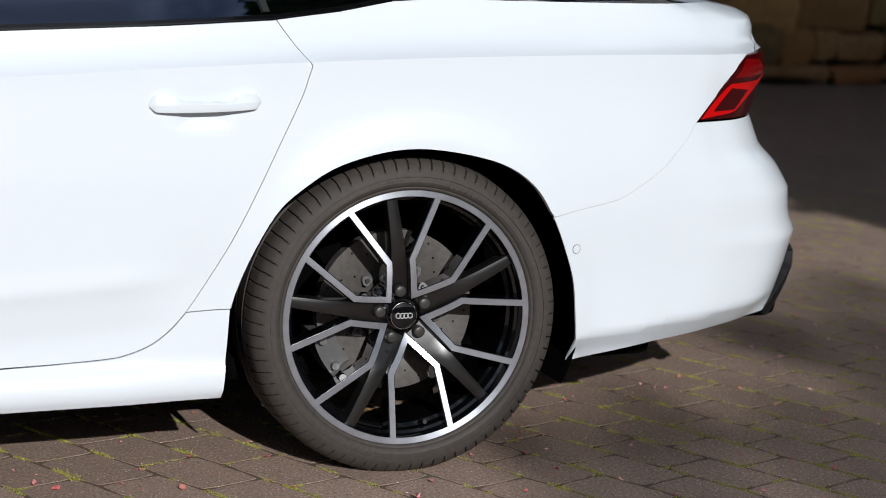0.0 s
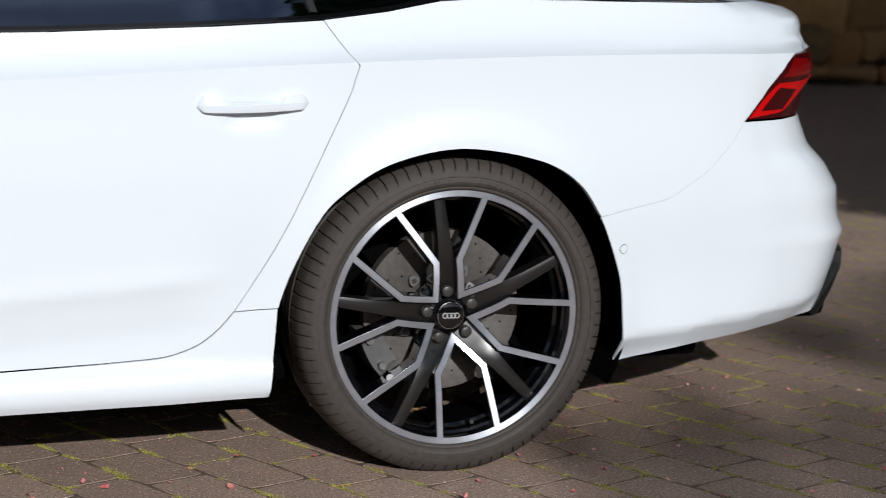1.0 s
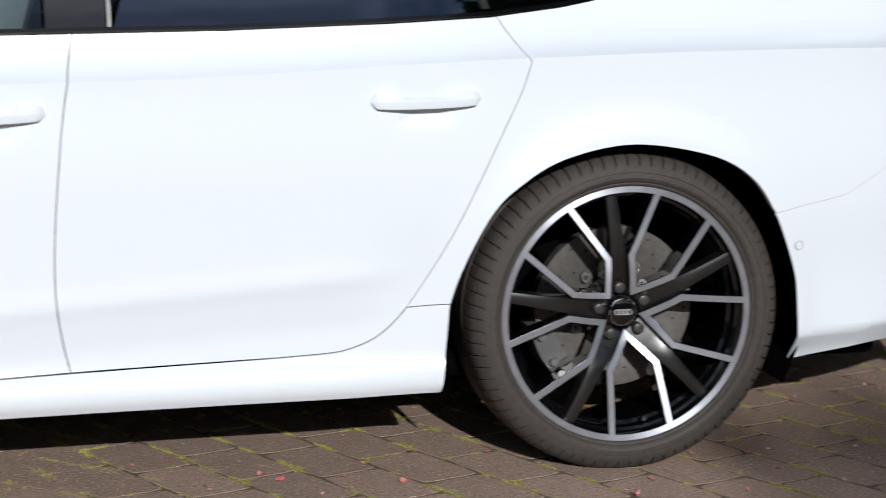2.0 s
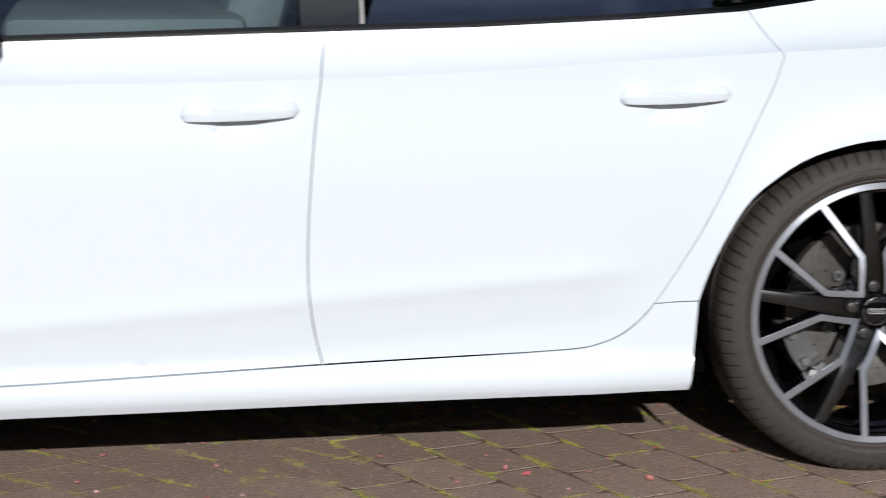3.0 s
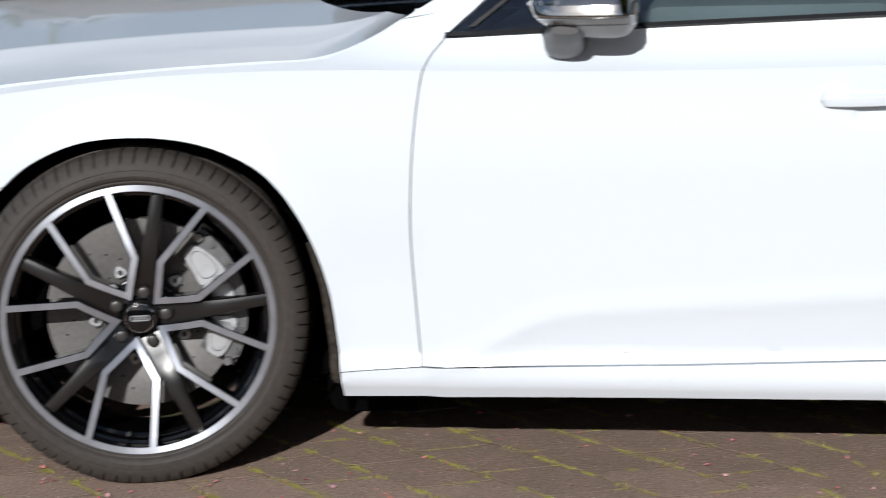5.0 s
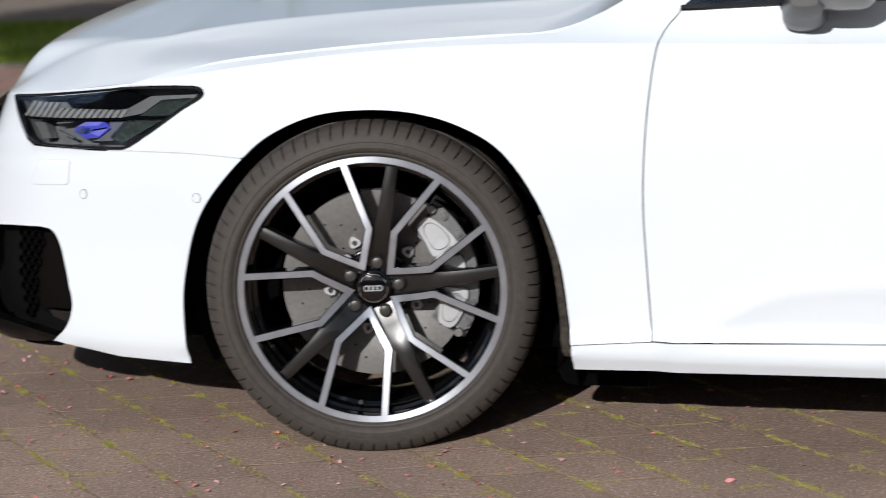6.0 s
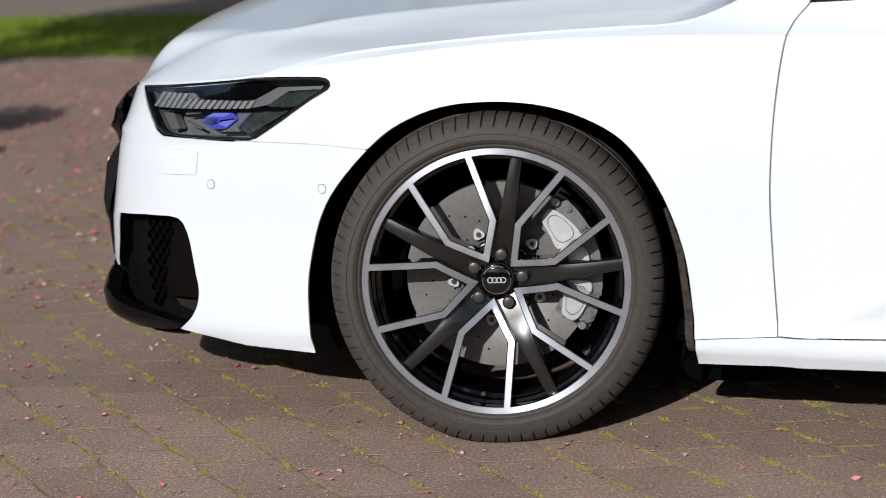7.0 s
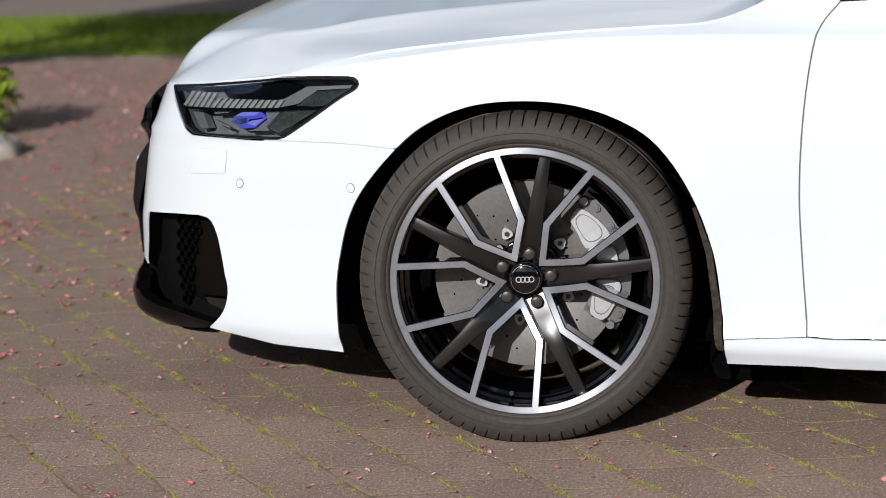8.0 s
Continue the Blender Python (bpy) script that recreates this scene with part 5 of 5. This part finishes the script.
MOSS = material("moss", (0.31, 0.35, 0.03), 0.9, grain=0.4, scale=200, second=(0.40, 0.34, 0.09))
PETAL = material("fallen_blossom", (0.64, 0.24, 0.24), 0.7, grain=0.3, scale=90, spread=0.35, second=(0.47, 0.12, 0.13))


def mixed_tones(m, tones):
    """Each loose piece takes one of several tones."""
    n, l = m.node_tree.nodes, m.node_tree.links
    geo, ramp, mix = n.new("ShaderNodeNewGeometry"), n.new("ShaderNodeValToRGB"), n.new("ShaderNodeMix")
    b = n["Principled BSDF"]
    src = b.inputs["Base Color"].links[0].from_socket
    ramp.color_ramp.interpolation = "CONSTANT"
    while len(ramp.color_ramp.elements) < len(tones):
        ramp.color_ramp.elements.new(0.5)
    for e, (at, colour) in zip(ramp.color_ramp.elements, tones):
        e.position, e.color = at, (*colour, 1)
    mix.data_type = "RGBA"
    mix.inputs["Factor"].default_value = 0.75
    l.new(geo.outputs["Random Per Island"], ramp.inputs["Fac"])
    l.new(src, mix.inputs["A"])
    l.new(ramp.outputs["Color"], mix.inputs["B"])
    l.new(mix.outputs["Result"], b.inputs["Base Color"])


mixed_tones(PETAL, [(0.0, (0.52, 0.10, 0.10)), (0.28, (0.58, 0.22, 0.22)), (0.52, (0.68, 0.42, 0.45)), (0.70, (0.40, 0.17, 0.12)), (0.92, (0.18, 0.10, 0.06))])
STONE = material("sandstone", (0.50, 0.30, 0.14), 0.9, grain=0.7, scale=11, bump=0.9, spread=0.7, second=(0.055, 0.042, 0.022))


def stone_tones(m, tones):
    """Each stone takes its own tone."""
    n, l = m.node_tree.nodes, m.node_tree.links
    info, ramp, mix = n.new("ShaderNodeObjectInfo"), n.new("ShaderNodeValToRGB"), n.new("ShaderNodeMix")
    b = n["Principled BSDF"]
    src = b.inputs["Base Color"].links[0].from_socket
    while len(ramp.color_ramp.elements) < len(tones):
        ramp.color_ramp.elements.new(0.5)
    for k, (e, colour) in enumerate(zip(ramp.color_ramp.elements, tones)):
        e.position, e.color = k / (len(tones) - 1), (*colour, 1)
    mix.data_type = "RGBA"
    mix.inputs["Factor"].default_value = 0.6
    l.new(info.outputs["Random"], ramp.inputs["Fac"])
    l.new(src, mix.inputs["A"])
    l.new(ramp.outputs["Color"], mix.inputs["B"])
    l.new(mix.outputs["Result"], b.inputs["Base Color"])


stone_tones(STONE, [(0.50, 0.21, 0.075), (0.28, 0.19, 0.06), (0.11, 0.085, 0.03), (0.48, 0.28, 0.10), (0.23, 0.095, 0.04), (0.34, 0.26, 0.11)])
GRAVEL = material("sandy_path", (0.26, 0.21, 0.17), 0.95, grain=0.3, scale=30, bump=0.3)
KERB = material("kerb_stone", (0.20, 0.165, 0.13), 0.9, grain=0.3, scale=30, bump=0.3)
LEAF = material("leaf", (0.07, 0.13, 0.015), 0.55, grain=0.3, scale=20, spread=0.2, second=(0.10, 0.16, 0.02))
BARK = material("bark", (0.09, 0.065, 0.045), 0.9, grain=0.4, scale=20, bump=0.8)

bm = bmesh.new()
bmesh.ops.create_grid(bm, x_segments=2, y_segments=2, size=600)
bmesh.ops.translate(bm, vec=(0, 0, -0.0018), verts=bm.verts)
ground = part("ground", bm, SOIL, None, smooth=False)
tagged(ground, "earth bed under the paving and lawn", "ground", kind="structure")

bm = bmesh.new()
box(bm, (-3.35, -0.4, -0.0033), (9.8, 15.4, 0.0056))
tagged(part("bedding", bm, SAND, None, smooth=False), "pale sand packed in the paving joints", "sand", kind="structure")


def paver_mesh(l, w, shear, seed):
    """A worn skew block: sides along the rows, ends slanted; edges a little chipped."""
    r = random.Random(seed)
    bm = bmesh.new()
    lo = []
    for a, b, d in ((-0.5, -0.5, (1, 0)), (0.5, -0.5, (0, 1)), (0.5, 0.5, (-1, 0)), (-0.5, 0.5, (0, -1))):
        for k in range(4):
            x, y = (a + d[0] * k / 4) * l, (b + d[1] * k / 4) * w
            chip = r.uniform(0.0, 0.0016) + (0.0045 if k == 0 else 0.0)
            x -= math.copysign(chip, x) if abs(x) > 0.49 * l else 0
            y -= math.copysign(chip, y) if abs(y) > 0.49 * w else 0
            lo.append((x + shear * y, y))
    rings = []
    for z, ins in ((-0.028, 0.0), (0.0, 0.0)):
        rings.append([bm.verts.new((x - math.copysign(ins, x), y - math.copysign(ins, y), z)) for x, y in lo])
    n = len(lo)
    for a, b in zip(rings, rings[1:]):
        for j in range(n):
            bm.faces.new((a[j], a[(j + 1) % n], b[(j + 1) % n], b[j]))
    bm.faces.new(rings[-1])
    bmesh.ops.recalc_face_normals(bm, faces=bm.faces)
    return bm


pavement = empty("pavement")
tagged(pavement, "brown-grey concrete block paving with mossy joints", "pavement", kind="structure")
rng = random.Random(7)
near, rest_v, rest_f = 0, [], []
joints = []
# two fields of rows: direction, slant of the end joints, row width, block length, span in x
FIELDS = [(-40.0, 21.0, 0.163, 0.215, -8.2, 1.55), (-62.0, 15.0, 0.148, 0.205, 1.55, 10.5)]
for row_deg, end_deg, row_w, len_p, x_lo, x_hi in FIELDS:
    c, s = math.cos(radians(row_deg)), math.sin(radians(row_deg))
    shear = 1 / math.tan(radians(end_deg - row_deg))
    shared = []
    joint = 0.0048 if x_hi < 2 else 0.0072
    for k in range(6):
        bm = paver_mesh(len_p - joint, row_w - joint, shear, k)
        me = bpy.data.meshes.new("paver")
        bm.to_mesh(me)
        bm.free()
        me.materials.append(PAVER)
        shared.append(me)
    templates = [([tuple(v.co) for v in me.vertices], [tuple(p.vertices) for p in me.polygons]) for me in shared]
    for i in range(-90, 95):
        off = (0.5 if i % 2 else 0.0) * len_p + shear * i * row_w + rng.uniform(-0.03, 0.03)
        for j in range(-90, 95):
            a, b = j * len_p + (off % len_p), i * row_w
            x, y = 1.5 + c * a - s * b, 1.0 + s * a + c * b
            if not (x_lo - 0.20 < x <= x_hi + (0.20 if x_hi < 2 else 0) and -8.0 < y < 7.2) or (y > 6.75 and x > 3.2):
                continue
            if y < 3 and -3 < x < 7:
                joints.append((x, y, c, s, shear, row_w, len_p))
            tilt = pose(x, y, rng.uniform(-0.0001, 0.0004) - (0.0003 if abs(x - 1.55) < 0.2 and x_hi < 2 else 0.0), rng.uniform(-0.05, 0.05), rng.uniform(-0.05, 0.05), row_deg + rng.uniform(-0.8, 0.8))
            k = rng.randrange(6)
            if near < 300 and -1.05 < y < 0.12 and -1.7 < x < 4.6:
                ob = new("paver", shared[k])
                ob.parent, ob.matrix_basis = pavement, tilt
                near += 1
            else:
                n0 = len(rest_v)
                rest_v += [tuple(tilt @ Vector(v)) for v in templates[k][0]]
                rest_f += [tuple(n0 + q for q in f) for f in templates[k][1]]
me = bpy.data.meshes.new("pavers_beyond")
me.from_pydata(rest_v, [], rest_f)
tagged(link("pavers_beyond", me, PAVER, pavement), "brown-grey concrete pavers", kind="stuff")

# moss tufts in the joints
mv, mf = [], []
for x, y, c, s, shear, row_w, len_p in joints:
    patch = noise.noise(Vector((x * 0.9, y * 0.9, 3.1)))
    lush = 1.0 if x < 1.4 else 0.72
    for on_long in (True, False):
        for tuft in range(6 if on_long else 3):
            if rng.random() > ((0.80 + 0.6 * patch) if on_long else (0.42 + 0.5 * patch)) * lush:
                continue
            span, mid = rng.uniform(0.012, 0.050) * (1.0 if on_long else 0.8), rng.uniform(-0.5, 0.5)
            wide = rng.choice((0.003, 0.005, 0.007, 0.012))
            for k in range(int(span / 0.00040)):
                u = rng.gauss(0, 0.36)
                t = mid * (len_p if on_long else row_w) + u * span
                w = rng.gauss(0, wide) * (1 - 0.5 * min(1.0, abs(u)))
                da, db = (t + shear * row_w / 2, row_w / 2 + w) if on_long else (len_p / 2 + shear * t + w, t)
                px, py = x + c * da - s * db, y + s * da + c * db
                th, h, wd = rng.uniform(0, 6.28), rng.uniform(0.0005, 0.0045) * (2.5 if rng.random() < 0.03 else 1), rng.uniform(0.0010, 0.0022)
                n0 = len(mv)
                mv += [(px + wd * math.cos(th), py + wd * math.sin(th), -0.006), (px - wd * math.cos(th), py - wd * math.sin(th), -0.006), (px + rng.gauss(0, 0.004), py + rng.gauss(0, 0.004), h)]
                mf.append((n0, n0 + 1, n0 + 2))
me = bpy.data.meshes.new("moss")
me.from_pydata(mv, [], mf)
tagged(link("moss", me, MOSS, None), "green moss and grass tufts in the joints", "moss", kind="stuff")
# fallen petals and bud scales
pv, pf, last = [], [], None
for k in range(70000):
    x, y = rng.uniform(-8.0, 5.5), rng.uniform(-1.6, 7.0)
    dens = 0.16 + 0.84 * math.exp(-((x + 4.5) / 2.8) ** 2)
    if x > 0.5:
        dens = 0.12
    if rng.random() > dens:
        continue
    if x < -1.6 and last and rng.random() < 0.35:  # blown together
        x, y = last[0] + rng.gauss(0, 0.03), last[1] + rng.gauss(0, 0.03)
    elif x < -1.6 and rng.random() < 0.45:
        continue
    if x < -1.6:
        last = (x, y)
    r, th = (1.5 if x < -1.6 else 1.05) * rng.uniform(0.0022, 0.0075) * (1.6 if rng.random() < 0.20 else 1), rng.uniform(0, 6.28)
    thin, lift = rng.uniform(0.35, 1.0), rng.uniform(0.0, 0.004)
    n0 = len(pv)
    for q in range(6):
        an = q * 1.047
        ex, ey = r * rng.uniform(0.6, 1.25) * math.cos(an), thin * r * rng.uniform(0.6, 1.25) * math.sin(an)
        pv.append((x + ex * math.cos(th) - ey * math.sin(th), y + ex * math.sin(th) + ey * math.cos(th), 0.0010 + 0.5 * lift + rng.uniform(0, 0.9) * r))
    pv.append((x, y, 0.002 + rng.uniform(0, 0.4) * r))
    for q in range(6):
        pf.append((n0 + q, n0 + (q + 1) % 6, n0 + 6))
me = bpy.data.meshes.new("petals")
me.from_pydata(pv, [], pf)
tagged(link("petals", me, PETAL, None), "fallen pink blossom petals on the paving", "petals", kind="stuff")

# lawn with kerb, path beyond
bm = bmesh.new()
bmesh.ops.create_grid(bm, x_segments=60, y_segments=16, size=1)
bmesh.ops.transform(bm, matrix=Matrix.Translation((-9.5, 8.95, 0.0)) @ Matrix.Diagonal((13, 1.6, 1, 1)), verts=bm.verts)
for v in bm.verts:
    v.co.z = 0.02 + 0.02 * noise.noise(v.co * 0.7)
tagged(part("lawn", bm, GRASS, None), "mown green lawn strip in dappled shade", "lawn", kind="structure")
gv, gf = [], []
for k in range(16000):
    x, y = rng.uniform(-13, -2.5), rng.uniform(7.36, 10.5)
    th, h = rng.uniform(0, 6.28), rng.uniform(0.03, 0.075) * (2.2 if rng.random() < 0.01 else 1)
    n0 = len(gv)
    w = 0.008
    gv += [(x + w * math.cos(th), y + w * math.sin(th), 0.0), (x - w * math.cos(th), y - w * math.sin(th), 0.0), (x + rng.gauss(0, 0.025), y + rng.gauss(0, 0.025), h)]
    gf.append((n0, n0 + 1, n0 + 2))
me = bpy.data.meshes.new("grass_blades")
me.from_pydata(gv, [], gf)
tagged(link("grass_blades", me, GRASS, None), "short green grass blades on the lawn", "grass", kind="stuff")
kerb = empty("kerb")
tagged(kerb, "low pale stone edging along the lawn", "kerb", kind="structure")
for k in range(24):
    bm = bmesh.new()
    box(bm, (-12.9 + 0.6 * k, 7.29, -0.018), (0.592, 0.10, 0.07), bevel=0.012)
    part("kerb_stone", bm, KERB, kerb)
bm = bmesh.new()
box(bm, (-9.5, 13.5, -0.02), (26, 5.9, 0.06))
tagged(part("path", bm, GRAVEL, None, smooth=False), "sandy path behind the lawn", "path", kind="structure")

# rubble wall
wall = empty("wall_rear")
tagged(wall, "old rubble sandstone wall in shade", "wall", kind="structure")
bm = bmesh.new()
box(bm, (9.2, 7.05, 1.2), (12.0, 0.36, 2.4))
part("wall_core", bm, CORE, wall, smooth=False)
z = 0.0
while z < 2.35:
    h = rng.uniform(0.12, 0.28)
    x = 3.2 + rng.uniform(0, 0.2)
    while x < 15.0:
        l, g = rng.uniform(0.13, 0.60), rng.uniform(0.72, 1.22)
        bm = bmesh.new()
        box(bm, (0, 0, 0), (l - 0.018, 0.16, h * g - 0.016), bevel=0.026)
        bmesh.ops.subdivide_edges(bm, edges=[e for e in bm.edges if e.calc_length() > 0.05], cuts=1)
        for v in bm.verts:
            v.co += Vector((noise.noise(v.co * 9 + Vector((x, z, 0))), noise.noise(v.co * 9 + Vector((z, x, 5))), noise.noise(v.co * 9 + Vector((3, x, z))))) * 0.046
        ob = part("stone", bm, STONE, wall)
        ob.matrix_basis = pose(x + l / 2, 6.84 + rng.uniform(-0.02, 0.02), z + h / 2 + rng.uniform(-0.02, 0.02), rng.uniform(-4, 4), rng.uniform(-6, 6), rng.uniform(-5, 5))
        x += l
    z += h


# shade trees out of view, and the bush
def leaf_cloud(centres, count, size, seed):
    r = random.Random(seed)
    v, f = [], []
    for k in range(count):
        cx, cy, cz, rad = r.choice(centres)
        d = Vector((r.gauss(0, 1), r.gauss(0, 1), r.gauss(0, 0.8)))
        d = d.normalized() * rad * r.random() ** 0.45
        p = Vector((cx, cy, cz)) + d
        q = Euler((r.uniform(-0.9, 0.9), r.uniform(-0.9, 0.9), r.uniform(0, 6.28))).to_matrix()
        s1 = size * r.uniform(0.6, 1.3)
        n0 = len(v)
        for o in ((-1, 0, 0), (-0.3, -0.42, 0.08), (0.6, -0.3, 0.05), (1.1, 0, -0.1), (0.6, 0.3, 0.05), (-0.3, 0.42, 0.08)):
            v.append(tuple(p + q @ (Vector(o) * s1)))
        f.append(tuple(range(n0, n0 + 6)))
    me = bpy.data.meshes.new("crown")
    me.from_pydata(v, [], f)
    return me


def tree(base, height, spread, crown_low, seed, leaves=9000, size=0.09, lean=0.0):
    r = random.Random(seed)
    t = empty("tree", None, Matrix.Translation(base))
    tagged(t, "leafy deciduous tree out of view, placed to cast shade", "tree")
    bm = bmesh.new()
    cylinder(bm, (0, 0, -0.05), (0, 0, crown_low + 0.5), 0.22, 0.15, 14)
    tips = []
    for k in range(9):
        a = k * 2.4
        tip = (lean + spread * r.uniform(0.4, 0.85) * math.cos(a), spread * r.uniform(0.4, 0.85) * math.sin(a), r.uniform(crown_low + 0.8, height - 0.6))
        cylinder(bm, (0, 0, crown_low + r.uniform(-0.2, 0.5)), tip, 0.09, 0.02, 8)
        tips.append((*tip, spread * r.uniform(0.35, 0.6)))
    tips.append((lean, 0, height - 0.8, spread * 0.6))
    part("trunk", bm, BARK, t)
    link("crown", leaf_cloud(tips, leaves, size, seed), LEAF, t)
    return t


# placed out of view to shade the wall and the paving before it
tree((7.6, -4.6, 0), 9.4, 3.2, 4.4, 3, 40000, 0.21)
# added behind the wall to cut the skylight on it
tree((8.8, 9.4, 0), 8.5, 5.2, 2.8, 8, 40000, 0.22)
tree((12.0, -4.2, 0), 9.0, 3.8, 3.0, 4, 40000, 0.21)
# added out of view: its sparse crown half shades the paving behind the car
shade_tree = empty("tree", None, Matrix.Translation((5.0, -16.0, 0)))
tagged(shade_tree, "tall thin-crowned tree out of view, added to dim the paving", "tree")
bm = bmesh.new()
cylinder(bm, (0, 0, -0.05), (-0.5, 0, 6.0), 0.09, 0.06, 12)
cylinder(bm, (-0.5, 0, 6.0), (-1.4, 0, 7.5), 0.06, 0.02, 12)
for k in range(5):
    cylinder(bm, (-1.4, 0, 7.3), (-2.6 + 0.5 * k, 0.1 * math.sin(k), 7.95), 0.016, 0.005, 6)
part("trunk", bm, BARK, shade_tree)
spots = random.Random(31)
# tufts set where they block sun from the paving but miss the car
tufts = [(-2.9 + 0.065 * k, 0.1 * math.sin(k), 7.80 + 0.32 * ((k * 0.618) % 1), 0.14) for k in range(16)] + [(spots.uniform(-1.85, -0.6), spots.uniform(-0.2, 0.2), spots.uniform(7.80, 8.62), 0.20) for k in range(44)]
link("crown", leaf_cloud(tufts, 3000, 0.036, 12), LEAF, shade_tree)
# unseen, leaning so that only its crown's shade lands on the lawn
tree((-8.0, -6.3, 0), 9.8, 1.9, 6.3, 5, 2900, 0.17, lean=1.5)
bush = empty("bush", None, Matrix.Translation((-4.37, 3.95, 0)))
tagged(bush, "low bright green bush beside a boulder", "bush")
bm = bmesh.new()
for k in range(7):
    cylinder(bm, (0, 0, -0.02), (0.18 * math.cos(k), 0.18 * math.sin(k * 1.7), 0.25 + 0.03 * k), 0.012, 0.004, 6)
part("stem", bm, BARK, bush)
link("foliage", leaf_cloud([(0, 0, 0.32, 0.22), (0.1, 0.05, 0.22, 0.2), (-0.2, 0.1, 0.28, 0.25), (-0.05, -0.1, 0.12, 0.18)], 2000, 0.032, 9), BUSH, bush)
bm = bmesh.new()
bmesh.ops.create_icosphere(bm, subdivisions=4, radius=1)
for v in bm.verts:
    v.co *= 1 + 0.22 * noise.noise(v.co * 1.3) + 0.05 * noise.noise(v.co * 5)
bmesh.ops.transform(bm, matrix=Matrix.Translation((-3.93, 3.42, 0.025)) @ Matrix.Diagonal((0.27, 0.19, 0.105, 1)), verts=bm.verts)
tagged(part("boulder", bm, BOULDER, None), "pale rounded boulder beside the bush", "boulder")

# hedges out of view, added to close the yard against low skylight
for bx, by, yaw, ln, ht in ((0.0, -24.0, 0, 60.0, 7.0), (0.0, 24.0, 0, 70.0, 8.0), (-26.0, 0.0, 90, 50.0, 7.0), (27.0, 0.0, 90, 50.0, 7.0)):
    hedge = empty("hedge", None, pose(bx, by, 0, 0, 0, yaw))
    tagged(hedge, "tall dense green hedge out of view, added to block low skylight", "hedge")
    bm = bmesh.new()
    box(bm, (0, 0, ht / 2 - 0.6), (ln, 1.2, ht - 1.2), bevel=0.2)
    part("inner_growth", bm, BARK, hedge)
    link("foliage", leaf_cloud([(rng.uniform(-0.5, 0.5) * ln, 0.0, rng.uniform(0.4, ht - 1.2), 1.25) for k in range(150)], 7000, 0.30, 21), LEAF, hedge)
